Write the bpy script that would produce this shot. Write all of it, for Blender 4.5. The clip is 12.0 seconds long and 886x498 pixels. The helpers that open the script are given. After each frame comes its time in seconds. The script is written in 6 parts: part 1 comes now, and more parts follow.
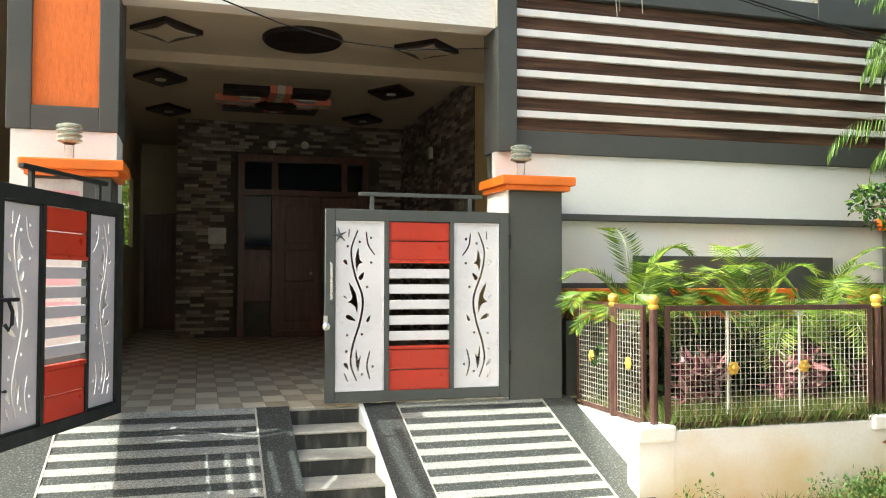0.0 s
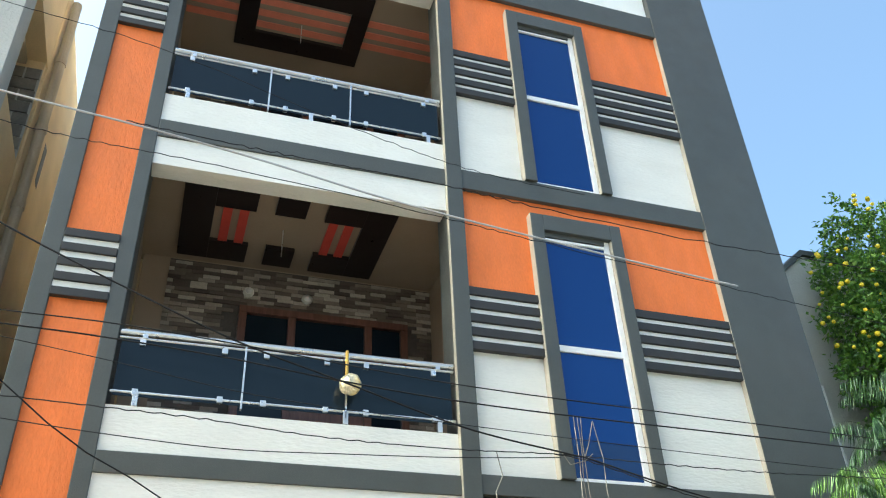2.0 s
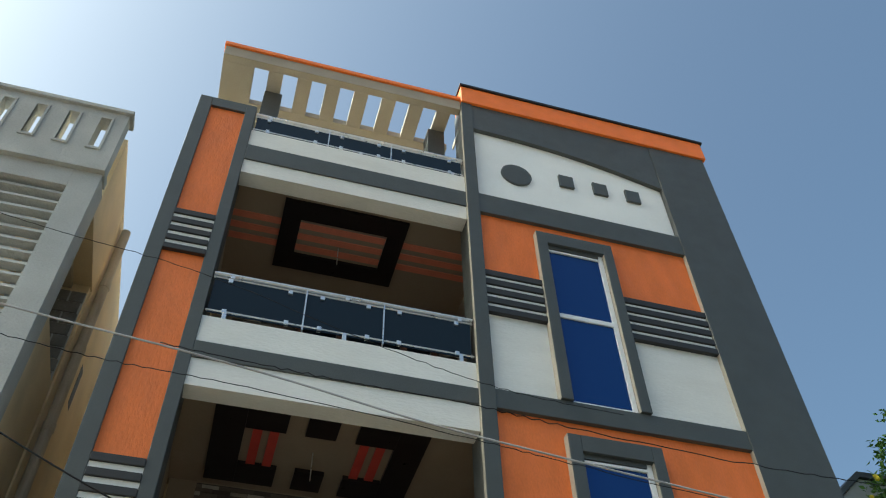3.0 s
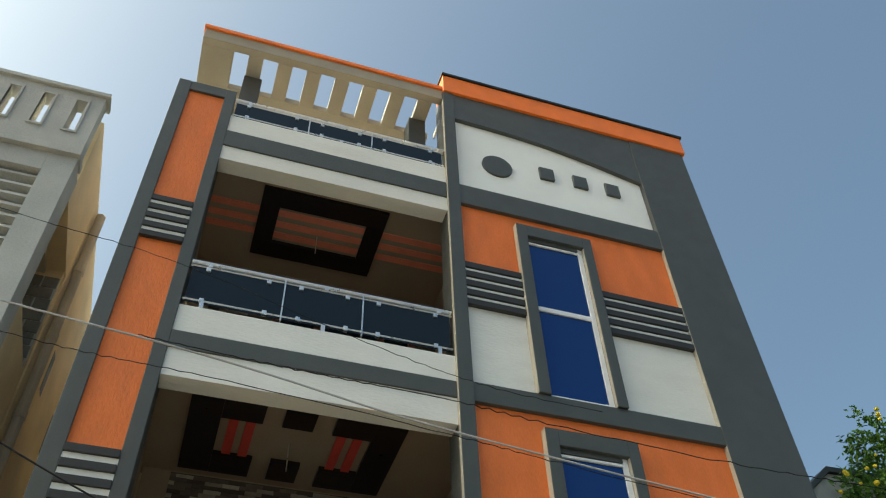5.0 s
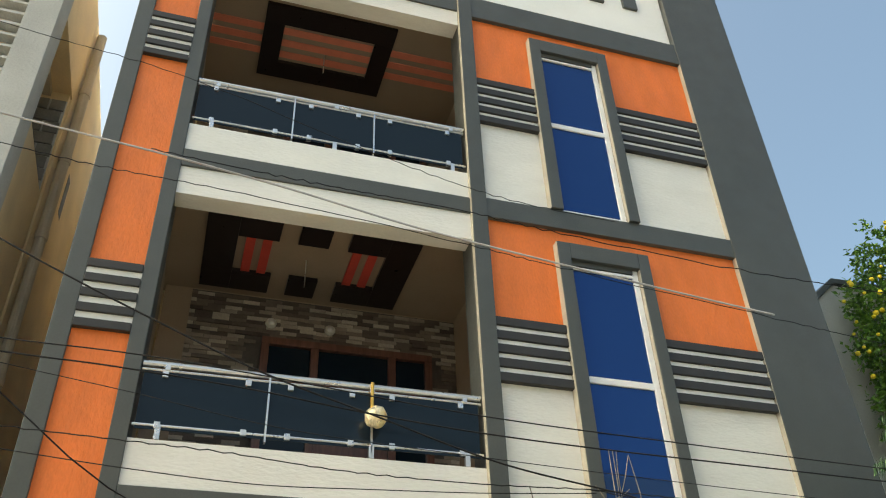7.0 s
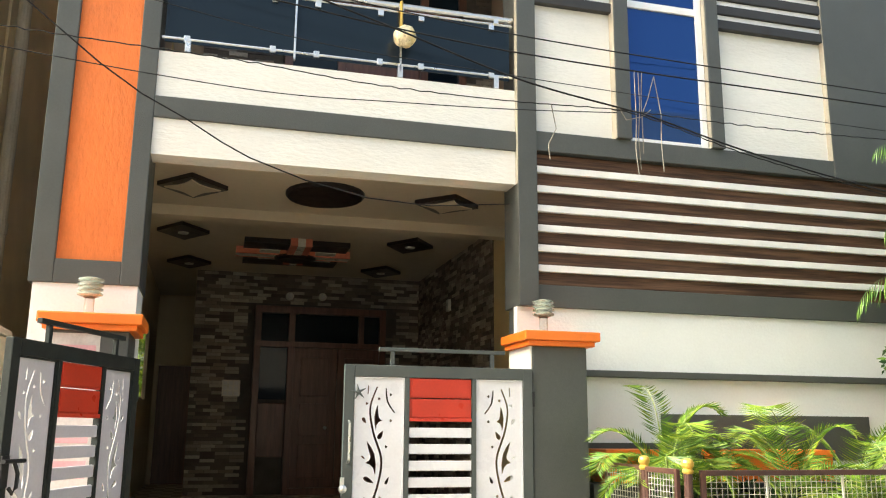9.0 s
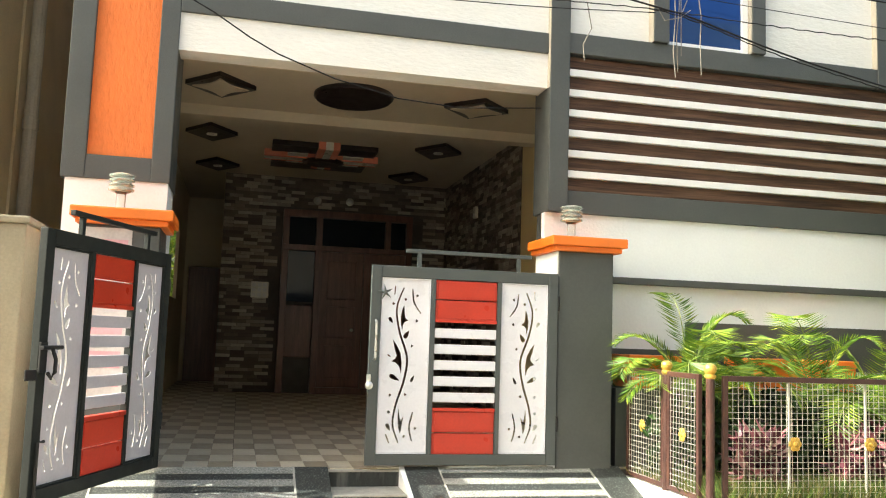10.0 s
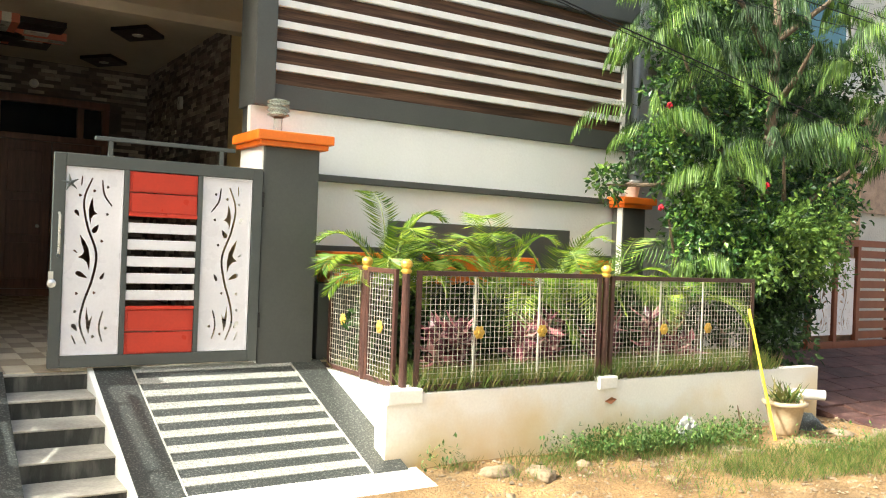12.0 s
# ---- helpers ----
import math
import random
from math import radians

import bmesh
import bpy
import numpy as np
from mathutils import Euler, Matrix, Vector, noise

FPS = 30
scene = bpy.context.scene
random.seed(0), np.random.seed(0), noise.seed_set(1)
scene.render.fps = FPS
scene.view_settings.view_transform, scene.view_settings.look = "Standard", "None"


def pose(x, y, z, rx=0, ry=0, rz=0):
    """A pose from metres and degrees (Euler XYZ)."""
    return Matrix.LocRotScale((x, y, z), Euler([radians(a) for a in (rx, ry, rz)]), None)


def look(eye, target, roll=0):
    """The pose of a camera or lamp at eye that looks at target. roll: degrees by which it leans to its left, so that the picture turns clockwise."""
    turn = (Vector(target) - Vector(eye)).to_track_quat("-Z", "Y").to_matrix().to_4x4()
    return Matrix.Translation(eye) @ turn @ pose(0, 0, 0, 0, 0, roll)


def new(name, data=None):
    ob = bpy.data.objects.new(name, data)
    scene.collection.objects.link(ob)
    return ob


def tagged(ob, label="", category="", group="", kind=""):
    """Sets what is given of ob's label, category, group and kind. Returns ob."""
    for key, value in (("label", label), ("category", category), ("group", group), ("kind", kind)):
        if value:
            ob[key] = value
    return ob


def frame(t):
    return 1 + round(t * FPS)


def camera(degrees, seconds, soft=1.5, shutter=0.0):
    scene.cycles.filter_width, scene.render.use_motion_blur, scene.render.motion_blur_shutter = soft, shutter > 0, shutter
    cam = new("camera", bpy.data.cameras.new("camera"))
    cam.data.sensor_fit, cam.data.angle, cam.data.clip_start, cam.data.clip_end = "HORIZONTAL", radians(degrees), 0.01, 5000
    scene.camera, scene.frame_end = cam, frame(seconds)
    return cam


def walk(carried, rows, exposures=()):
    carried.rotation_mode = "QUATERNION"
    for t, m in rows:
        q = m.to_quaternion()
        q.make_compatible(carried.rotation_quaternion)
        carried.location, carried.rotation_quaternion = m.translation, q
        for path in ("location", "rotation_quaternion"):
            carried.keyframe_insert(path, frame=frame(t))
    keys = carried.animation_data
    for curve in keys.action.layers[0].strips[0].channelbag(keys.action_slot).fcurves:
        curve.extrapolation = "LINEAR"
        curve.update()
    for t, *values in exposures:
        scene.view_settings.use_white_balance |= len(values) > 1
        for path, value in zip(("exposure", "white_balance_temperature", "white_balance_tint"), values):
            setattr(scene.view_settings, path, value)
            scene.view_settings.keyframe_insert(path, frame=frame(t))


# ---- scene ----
cam = camera(55.0, 12.0, soft=1.1)
EXPOSURE = [(0, 1.72, 6300, -1), (0.5, 1.82, 6050, -4), (1, 1.98, 5700, -5), (1.5, 1.96, 5600, -7), (1.8, 1.72, 5650, -7), (2, 1.62, 5650, -7), (2.5, 1.27, 5650, -7), (3, 0.52, 5700, -8), (5, 0.58, 6150, -8), (6, 0.76, 6650, -6), (6.5, 0.88, 6850, -6), (7, 1.20, 6750, -6), (7.5, 1.43, 6800, -4), (9.5, 1.88, 6600, -1), (11, 1.80, 6600, -1), (12, 1.72, 6600, 1)]
PATH = [
    (0, (-2.126, -6.014, 0.907), (-1.579, -4.091, 0.975), 0.1),
    (0.5, (-2.141, -6.031, 0.918), (-1.543, -4.137, 1.155), 0.5),
    (1, (-2.151, -6.025, 0.965), (-1.486, -4.199, 1.438), -0.7),
    (1.5, (-2.158, -6.032, 1.054), (-1.517, -4.306, 1.833), -2.2),
    (2, (-2.247, -6.057, 1.005), (-1.684, -4.495, 2.12), -2.8),
    (2.5, (-2.293, -6.095, 0.994), (-1.814, -4.708, 2.352), -2.6),
    (3, (-2.214, -6.024, 1.068), (-1.816, -4.759, 2.565), -1.7),
    (3.2, (-2.216, -6.008, 1.042), (-1.845, -4.773, 2.57), -1.2),
    (4.8, (-2.274, -6.045, 1.148), (-1.825, -4.788, 2.638), -2.4),
    (5, (-2.277, -6.035, 1.144), (-1.815, -4.762, 2.616), -2.5),
    (5.5, (-2.29, -6.017, 1.134), (-1.82, -4.694, 2.558), -2.4),
    (6, (-2.293, -6.001, 1.14), (-1.813, -4.619, 2.503), -2.7),
    (6.5, (-2.288, -5.956, 1.1), (-1.795, -4.504, 2.384), -2.8),
    (7, (-2.279, -5.924, 1.062), (-1.766, -4.391, 2.239), -2.3),
    (7.5, (-2.243, -5.895, 1.026), (-1.696, -4.257, 2.035), -1.7),
    (7.7, (-2.223, -5.895, 1.024), (-1.668, -4.208, 1.943), -1.6),
    (9.3, (-2.15, -5.913, 0.939), (-1.671, -4.0, 1.273), 0.9),
    (9.5, (-2.153, -5.906, 0.932), (-1.689, -3.982, 1.221), 1.2),
    (10, (-2.157, -5.888, 0.904), (-1.702, -3.951, 1.112), 1.9),
    (10.5, (-2.147, -5.874, 0.89), (-1.635, -3.945, 1.031), 2.2),
    (11, (-2.128, -5.862, 0.874), (-1.458, -3.98, 0.962), 2.2),
    (11.5, (-2.102, -5.869, 0.872), (-1.24, -4.065, 0.917), 2.2),
    (12, (-2.084, -5.878, 0.88), (-1.01, -4.191, 0.879), 2.2),
]
walk(cam, [(t, look(eye, target, roll)) for t, eye, target, roll in PATH], EXPOSURE)

# ---------------------------------------------------------------- world, sun
world = bpy.data.worlds.new("sky")
scene.world = world
world.use_nodes = True
wn = world.node_tree.nodes
sky = wn.new("ShaderNodeTexSky")
sky.sky_type, sky.sun_disc = "NISHITA", False
SUN_FROM = Vector((-1.0, 0.06, 0.86)).normalized()
sky.sun_elevation = math.asin(SUN_FROM.z)
sky.sun_rotation = math.atan2(SUN_FROM.x, SUN_FROM.y)
sky.air_density, sky.dust_density, sky.ozone_density = 1.0, 9.0, 1.0
world.node_tree.links.new(sky.outputs[0], wn["Background"].inputs[0])
wn["Background"].inputs[1].default_value = 0.15
sun = new("sun", bpy.data.lights.new("sun", "SUN"))
sun.data.energy, sun.data.angle, sun.data.color = 3.5, radians(0.5), (1.0, 0.965, 0.90)
sun.matrix_basis = look(SUN_FROM * 60, (0, 0, 0))


# ---------------------------------------------------------------- materials
def mat(name, color, rough=0.6, metal=0.0, vary=0.12, scale=6.0, bump=0.0, bscale=120.0, fine=60.0, stain=None, stain_amt=0.0, stretch=(1, 1, 1), rand=None, spec=0.5):
    """A painted or mineral surface: colour varied at two scales, relief, stains; rand: palette taken by piece."""
    m = bpy.data.materials.new(name)
    m.use_nodes = True
    nt = m.node_tree
    N, L = nt.nodes, nt.links
    b = N["Principled BSDF"]
    b.inputs["Roughness"].default_value, b.inputs["Metallic"].default_value = rough, metal
    b.inputs["Specular IOR Level"].default_value = spec
    tc = N.new("ShaderNodeTexCoord")
    mp = N.new("ShaderNodeMapping")
    mp.inputs["Scale"].default_value = stretch
    L.new(tc.outputs["Object"], mp.inputs[0])

    def tex(s, detail=3.0):
        t = N.new("ShaderNodeTexNoise")
        t.inputs["Scale"].default_value, t.inputs["Detail"].default_value = s, detail
        L.new(mp.outputs[0], t.inputs["Vector"])
        return t.outputs["Fac"]

    def mix(kind, fac, a, c):
        x = N.new("ShaderNodeMix")
        x.data_type, x.blend_type = "RGBA", kind
        for sock, v in ((x.inputs["Factor"], fac), (x.inputs["A"], a), (x.inputs["B"], c)):
            if hasattr(v, "is_linked"):
                L.new(v, sock)
            else:
                sock.default_value = v
        return x.outputs["Result"]

    def ramp(v, lo, hi, c0=(0, 0, 0, 1), c1=(1, 1, 1, 1)):
        r = N.new("ShaderNodeValToRGB")
        r.color_ramp.elements[0].position, r.color_ramp.elements[1].position = lo, hi
        r.color_ramp.elements[0].color, r.color_ramp.elements[1].color = c0, c1
        L.new(v, r.inputs[0])
        return r.outputs[0]

    base = (*color, 1)
    if rand:
        src, palette = rand
        if src == "object":
            v = N.new("ShaderNodeObjectInfo").outputs["Random"]
        else:
            v = N.new("ShaderNodeNewGeometry").outputs["Random Per Island"]
        r = N.new("ShaderNodeValToRGB")
        r.color_ramp.interpolation = "CONSTANT"
        for i, c in enumerate(palette):
            e = r.color_ramp.elements[0] if i == 0 else r.color_ramp.elements.new(i / len(palette))
            e.position, e.color = i / len(palette), (*c, 1)
        r.color_ramp.elements[len(r.color_ramp.elements) - 1].color = (*palette[-1], 1)
        L.new(v, r.inputs[0])
        base = r.outputs[0]
    g1 = ramp(tex(scale), 0.3, 0.7, (1 - vary, 1 - vary, 1 - vary, 1), (1 + vary * 0.6, 1 + vary * 0.6, 1 + vary * 0.6, 1))
    g2 = ramp(tex(fine), 0.3, 0.7, (1 - vary * 0.6,) * 3 + (1,), (1 + vary * 0.4,) * 3 + (1,))
    col = mix("MULTIPLY", 1.0, mix("MULTIPLY", 1.0, base, g1), g2)
    if stain:
        col = mix("MIX", ramp(tex(scale * 0.6, 6.0), 0.52, 0.72, (0, 0, 0, 1), (stain_amt,) * 3 + (1,)), col, (*stain, 1))
    L.new(col, b.inputs["Base Color"])
    rr = ramp(tex(scale * 2.3), 0.2, 0.8, (max(rough - 0.1, 0.02),) * 3 + (1,), (min(rough + 0.1, 1),) * 3 + (1,))
    L.new(rr, b.inputs["Roughness"])
    if bump:
        bp = N.new("ShaderNodeBump")
        bp.inputs["Strength"].default_value, bp.inputs["Distance"].default_value = 1.0, bump
        L.new(tex(bscale, 4.0), bp.inputs["Height"])
        L.new(bp.outputs[0], b.inputs["Normal"])
    return m


def glass_mat(name, color, rough=0.02, trans=0.0, metal=0.0):
    m = bpy.data.materials.new(name)
    m.use_nodes = True
    b = m.node_tree.nodes["Principled BSDF"]
    b.inputs["Base Color"].default_value = (*color, 1)
    b.inputs["Roughness"].default_value, b.inputs["Transmission Weight"].default_value = rough, trans
    b.inputs["Metallic"].default_value = metal
    return m


def leaf_mat(name, palette, rough=0.45, src="island"):
    m = mat(name, palette[0], rough, vary=0.15, scale=3, fine=30, rand=(src, palette))
    b = m.node_tree.nodes["Principled BSDF"]
    out = m.node_tree.nodes["Material Output"]
    tr = m.node_tree.nodes.new("ShaderNodeBsdfTranslucent")
    mx = m.node_tree.nodes.new("ShaderNodeMixShader")
    mx.inputs[0].default_value = 0.28
    L = m.node_tree.links
    L.new(b.inputs["Base Color"].links[0].from_socket, tr.inputs[0])
    L.new(b.outputs[0], mx.inputs[1])
    L.new(tr.outputs[0], mx.inputs[2])
    L.new(mx.outputs[0], out.inputs[0])
    return m


GREY = mat("grey_paint", (0.075, 0.081, 0.078), 0.5, vary=0.1, scale=2.2, bump=0.002, bscale=160)
# greyed copy of the gate's white: the open leaf's shade put into its colour
GATE_WHITE_SHADED = mat("shaded_white_enamel", (0.52, 0.50, 0.55), 0.45, vary=0.08, scale=3, stain=(0.42, 0.40, 0.42), stain_amt=0.4)
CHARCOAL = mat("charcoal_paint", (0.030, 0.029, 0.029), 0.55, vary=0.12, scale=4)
GATE_BACK = mat("dark_gate_enamel", (0.022, 0.026, 0.025), 0.55, vary=0.2, scale=5, spec=0.2)
GREY_GATE = mat("grey_enamel", (0.074, 0.085, 0.084), 0.4, vary=0.08, scale=5)
ORANGE = mat("orange_textured_paint", (0.80, 0.195, 0.037), 0.6, vary=0.10, scale=3, bump=0.006, bscale=26, fine=45, stretch=(1.6, 1.6, 0.6))
ORANGE_SMOOTH = mat("orange_smooth_paint", (0.88, 0.20, 0.02), 0.45, vary=0.08, scale=4, stain=(0.45, 0.13, 0.03), stain_amt=0.35)
WHITE = mat("white_textured_paint", (0.80, 0.79, 0.75), 0.6, vary=0.05, scale=2.5, bump=0.006, bscale=26, fine=40, stretch=(0.6, 1.8, 1.8), stain=(0.62, 0.60, 0.54), stain_amt=0.25)
WHITE_FLAT = mat("white_wall_paint", (0.86, 0.88, 0.88), 0.6, vary=0.04, scale=1.6, bump=0.003, bscale=50, stain=(0.74, 0.75, 0.73), stain_amt=0.3)
CREAM = mat("cream_paint", (0.72, 0.62, 0.44), 0.65, vary=0.06, scale=2, bump=0.002, bscale=60)
CREAM_WARM = mat("yellow_cream_paint", (0.70, 0.55, 0.28), 0.65, vary=0.06, scale=2)
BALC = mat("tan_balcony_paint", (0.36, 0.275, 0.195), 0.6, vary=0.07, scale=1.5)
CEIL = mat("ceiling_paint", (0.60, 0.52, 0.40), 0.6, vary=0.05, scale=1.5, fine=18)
BLACK_GLOSS = mat("black_lacquer", (0.018, 0.013, 0.012), 0.35, vary=0.08, scale=5, spec=0.35)
RED_TRIM = mat("red_trim_paint", (0.62, 0.07, 0.05), 0.45, vary=0.08)
CORAL = mat("coral_paint", (0.78, 0.25, 0.16), 0.5, vary=0.08)
WOOD_SLAT = mat("dark_wood_laminate", (0.084, 0.043, 0.025), 0.6, spec=0.3, vary=0.6, scale=5.0, fine=22, stretch=(0.35, 4, 9), bump=0.004, bscale=12, stain=(0.19, 0.105, 0.062), stain_amt=0.75)
WOOD_DOOR = mat("teak_wood", (0.165, 0.072, 0.050), 0.35, vary=0.3, scale=2.5, fine=12, stretch=(9, 9, 0.8))
REVEAL = mat("cream_edge_tone", (0.43, 0.39, 0.32), 0.6, vary=0.08)
WHITE_TRIM = mat("white_strip_paint", (0.83, 0.83, 0.82), 0.45, vary=0.05, stain=(0.62, 0.60, 0.56), stain_amt=0.25)
BLUE_GLASS = glass_mat("blue_reflective_glass", (0.018, 0.060, 0.20), 0.03, metal=0.6)
TEAL_GLASS = glass_mat("teal_window_glass", (0.10, 0.20, 0.22), 0.08, metal=0.3)
DARK_GLASS = glass_mat("dark_tinted_glass", (0.010, 0.018, 0.028), 0.06)
DARK_GLASS.node_tree.nodes["Principled BSDF"].inputs["Specular IOR Level"].default_value = 0.25
STRING = mat("jute_string", (0.20, 0.18, 0.15), 0.9, vary=0.3)
STEEL = mat("polished_steel", (0.78, 0.77, 0.75), 0.32, metal=1.0, vary=0.08)
UPVC = mat("white_window_profile", (0.82, 0.83, 0.84), 0.35, vary=0.03)
GATE_WHITE = mat("white_enamel_sheet", (0.78, 0.78, 0.83), 0.3, vary=0.05, scale=3, stain=(0.64, 0.64, 0.67), stain_amt=0.25)
GATE_RED = mat("red_enamel_sheet", (0.52, 0.040, 0.020), 0.33, vary=0.1, scale=3)
IRON = mat("dark_iron", (0.03, 0.03, 0.032), 0.5, metal=0.5, vary=0.2)
GRANITE_BLACK = mat("black_granite", (0.038, 0.043, 0.041), 0.5, vary=0.6, scale=150, fine=330, stain=(0.27, 0.28, 0.26), stain_amt=0.6)
GRANITE_PALE = mat("pale_rough_granite", (0.345, 0.345, 0.315), 0.8, vary=0.5, scale=110, fine=300, bump=0.004, bscale=110, stain=(0.12, 0.13, 0.12), stain_amt=0.75)
CONCRETE_WHITE = mat("whitewashed_concrete", (0.70, 0.69, 0.64), 0.8, vary=0.12, scale=2.5, bump=0.006, bscale=50)
STEP_MARBLE = mat("worn_white_step_stone", (0.42, 0.405, 0.36), 0.55, vary=0.3, scale=5, stain=(0.27, 0.26, 0.22), stain_amt=0.6)
RISER = mat("stained_black_riser", (0.03, 0.034, 0.032), 0.5, vary=0.4, scale=11, fine=180, stretch=(1.6, 1.6, 0.35), stain=(0.24, 0.24, 0.21), stain_amt=0.7)
PLINTH = mat("limewashed_plinth", (0.84, 0.83, 0.79), 0.8, vary=0.08, scale=1.4, bump=0.0015, bscale=30, stain=(0.68, 0.63, 0.52), stain_amt=0.5)


def mud_splash(m, low, high, earth):
    """Yellow earth splashed unevenly up the foot of a wall."""
    N, L = m.node_tree.nodes, m.node_tree.links
    sock = N["Principled BSDF"].inputs["Base Color"]
    old = sock.links[0].from_socket
    tc, sep, no = N.new("ShaderNodeNewGeometry"), N.new("ShaderNodeSeparateXYZ"), N.new("ShaderNodeTexNoise")
    no.inputs["Scale"].default_value, no.inputs["Detail"].default_value = 1.7, 6.0
    L.new(tc.outputs["Position"], sep.inputs[0])
    L.new(tc.outputs["Position"], no.inputs["Vector"])
    mul = N.new("ShaderNodeMath")
    mul.operation = "MULTIPLY_ADD"
    mul.inputs[1].default_value = -1.1
    L.new(no.outputs["Fac"], mul.inputs[0])
    L.new(sep.outputs["Z"], mul.inputs[2])
    mr = N.new("ShaderNodeMapRange")
    mr.inputs["From Min"].default_value, mr.inputs["From Max"].default_value = low - 0.55, high - 0.55
    mr.inputs["To Min"].default_value, mr.inputs["To Max"].default_value = 0.85, 0.0
    L.new(mul.outputs[0], mr.inputs["Value"])
    mx = N.new("ShaderNodeMix")
    mx.data_type = "RGBA"
    mx.inputs["B"].default_value = (*earth, 1)
    L.new(mr.outputs[0], mx.inputs["Factor"])
    L.new(old, mx.inputs["A"])
    L.new(mx.outputs["Result"], sock)


mud_splash(PLINTH, -0.50, -0.10, (0.66, 0.47, 0.17))
BROWN_PAINT = mat("brown_iron_paint", (0.062, 0.027, 0.021), 0.4, vary=0.25, scale=8, stain=(0.13, 0.055, 0.03), stain_amt=0.5)
GOLD = mat("gold_paint", (0.62, 0.40, 0.08), 0.35, metal=0.4, vary=0.15)
WIRE_PALE = mat("galvanised_wire_mesh", (0.58, 0.56, 0.48), 0.5, metal=0.2, vary=0.25)
SOIL = mat("dry_earth", (0.29, 0.175, 0.075), 0.95, vary=0.5, scale=2.6, fine=55, bump=0.03, bscale=60, stain=(0.46, 0.32, 0.16), stain_amt=0.7)
STONE = mat("fieldstone", (0.24, 0.18, 0.115), 0.9, vary=0.35, scale=9, bump=0.02, bscale=20, stain=(0.33, 0.29, 0.22), stain_amt=0.6)
POT = mat("beige_pot", (0.46, 0.36, 0.24), 0.6, vary=0.15, scale=9, stain=(0.36, 0.26, 0.15), stain_amt=0.5)
CABLE = mat("black_cable_sheath", (0.008, 0.008, 0.009), 0.6, spec=0.3)
CABLE_GREY = mat("grey_cable_sheath", (0.42, 0.42, 0.43), 0.5)
BARK = mat("tree_bark", (0.20, 0.145, 0.10), 0.9, vary=0.35, scale=9, bump=0.02, bscale=30, stretch=(2, 2, 0.5))
PLASTIC_WHITE = mat("white_plastic", (0.75, 0.75, 0.74), 0.4)
LAMP_GLASS = glass_mat("ribbed_pale_green_glass", (0.78, 0.88, 0.80), 0.12, trans=0.75)
PALE_LENS = mat("pale_light_cover", (0.80, 0.78, 0.70), 0.3)
CLAD_COL = [(0.116, 0.090, 0.073), (0.317, 0.268, 0.220), (0.488, 0.433, 0.360), (0.171, 0.134, 0.110), (0.085, 0.068, 0.056), (0.256, 0.210, 0.168), (0.134, 0.105, 0.083), (0.366, 0.317, 0.262)]
CLAD = mat("stone_cladding", CLAD_COL[0], 0.6, vary=0.2, scale=8, bump=0.006, bscale=40, rand=("object", CLAD_COL))
CLAD_ISL = mat("stone_cladding_rest", CLAD_COL[0], 0.6, vary=0.2, scale=8, bump=0.006, bscale=40, rand=("island", CLAD_COL))
MORTAR = mat("dark_grout", (0.10, 0.09, 0.08), 0.9, vary=0.2)
TILE_COL = [(0.66, 0.60, 0.47), (0.71, 0.65, 0.52), (0.61, 0.555, 0.43)]
TILE_DARK = [(0.40, 0.33, 0.235), (0.44, 0.37, 0.265), (0.35, 0.29, 0.205)]
TILE_A = mat("pale_floor_tile", TILE_COL[0], 0.4, vary=0.15, scale=6, rand=("object", TILE_COL))
TILE_B = mat("brown_floor_tile", TILE_DARK[0], 0.4, vary=0.15, scale=6, rand=("object", TILE_DARK))
TILE_AI = mat("pale_floor_tile_rest", TILE_COL[0], 0.4, vary=0.15, scale=6, rand=("island", TILE_COL))
TILE_BI = mat("brown_floor_tile_rest", TILE_DARK[0], 0.4, vary=0.15, scale=6, rand=("island", TILE_DARK))
BRICK_PAVE = mat("red_paver", (0.11, 0.046, 0.038), 0.8, vary=0.4, scale=5, rand=("object", [(0.095, 0.04, 0.034), (0.07, 0.032, 0.027), (0.12, 0.056, 0.045)]))
GRASS = leaf_mat("grass_blades", [(0.10, 0.165, 0.03), (0.14, 0.20, 0.04), (0.21, 0.215, 0.06), (0.07, 0.125, 0.025), (0.26, 0.23, 0.09)], 0.6)
WEED = leaf_mat("weed_leaf", [(0.07, 0.15, 0.03), (0.11, 0.20, 0.04), (0.16, 0.235, 0.06), (0.05, 0.115, 0.025)], 0.6)
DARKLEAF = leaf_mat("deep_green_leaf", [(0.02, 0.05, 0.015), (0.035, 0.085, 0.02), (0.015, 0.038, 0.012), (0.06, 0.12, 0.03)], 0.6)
PALM = leaf_mat("palm_leaf", [(0.13, 0.23, 0.022), (0.20, 0.31, 0.028), (0.085, 0.17, 0.018), (0.29, 0.37, 0.035)], 0.5)
CLEAR = glass_mat("clear_glass", (0.85, 0.88, 0.86), 0.1, trans=0.9)
# one leaf in two colours: shaded inner crown, then sunlit outer shoots
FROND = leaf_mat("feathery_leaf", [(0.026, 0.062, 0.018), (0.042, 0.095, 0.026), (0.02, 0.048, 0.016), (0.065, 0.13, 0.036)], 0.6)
FROND_LIT = leaf_mat("sunlit_feathery_leaf", [(0.10, 0.19, 0.032), (0.155, 0.26, 0.042), (0.07, 0.145, 0.028)], 0.55)
SHRUB = leaf_mat("glossy_leaf", [(0.03, 0.085, 0.022), (0.055, 0.14, 0.032), (0.02, 0.055, 0.018), (0.12, 0.24, 0.045), (0.22, 0.36, 0.07), (0.03, 0.075, 0.025)], 0.35)
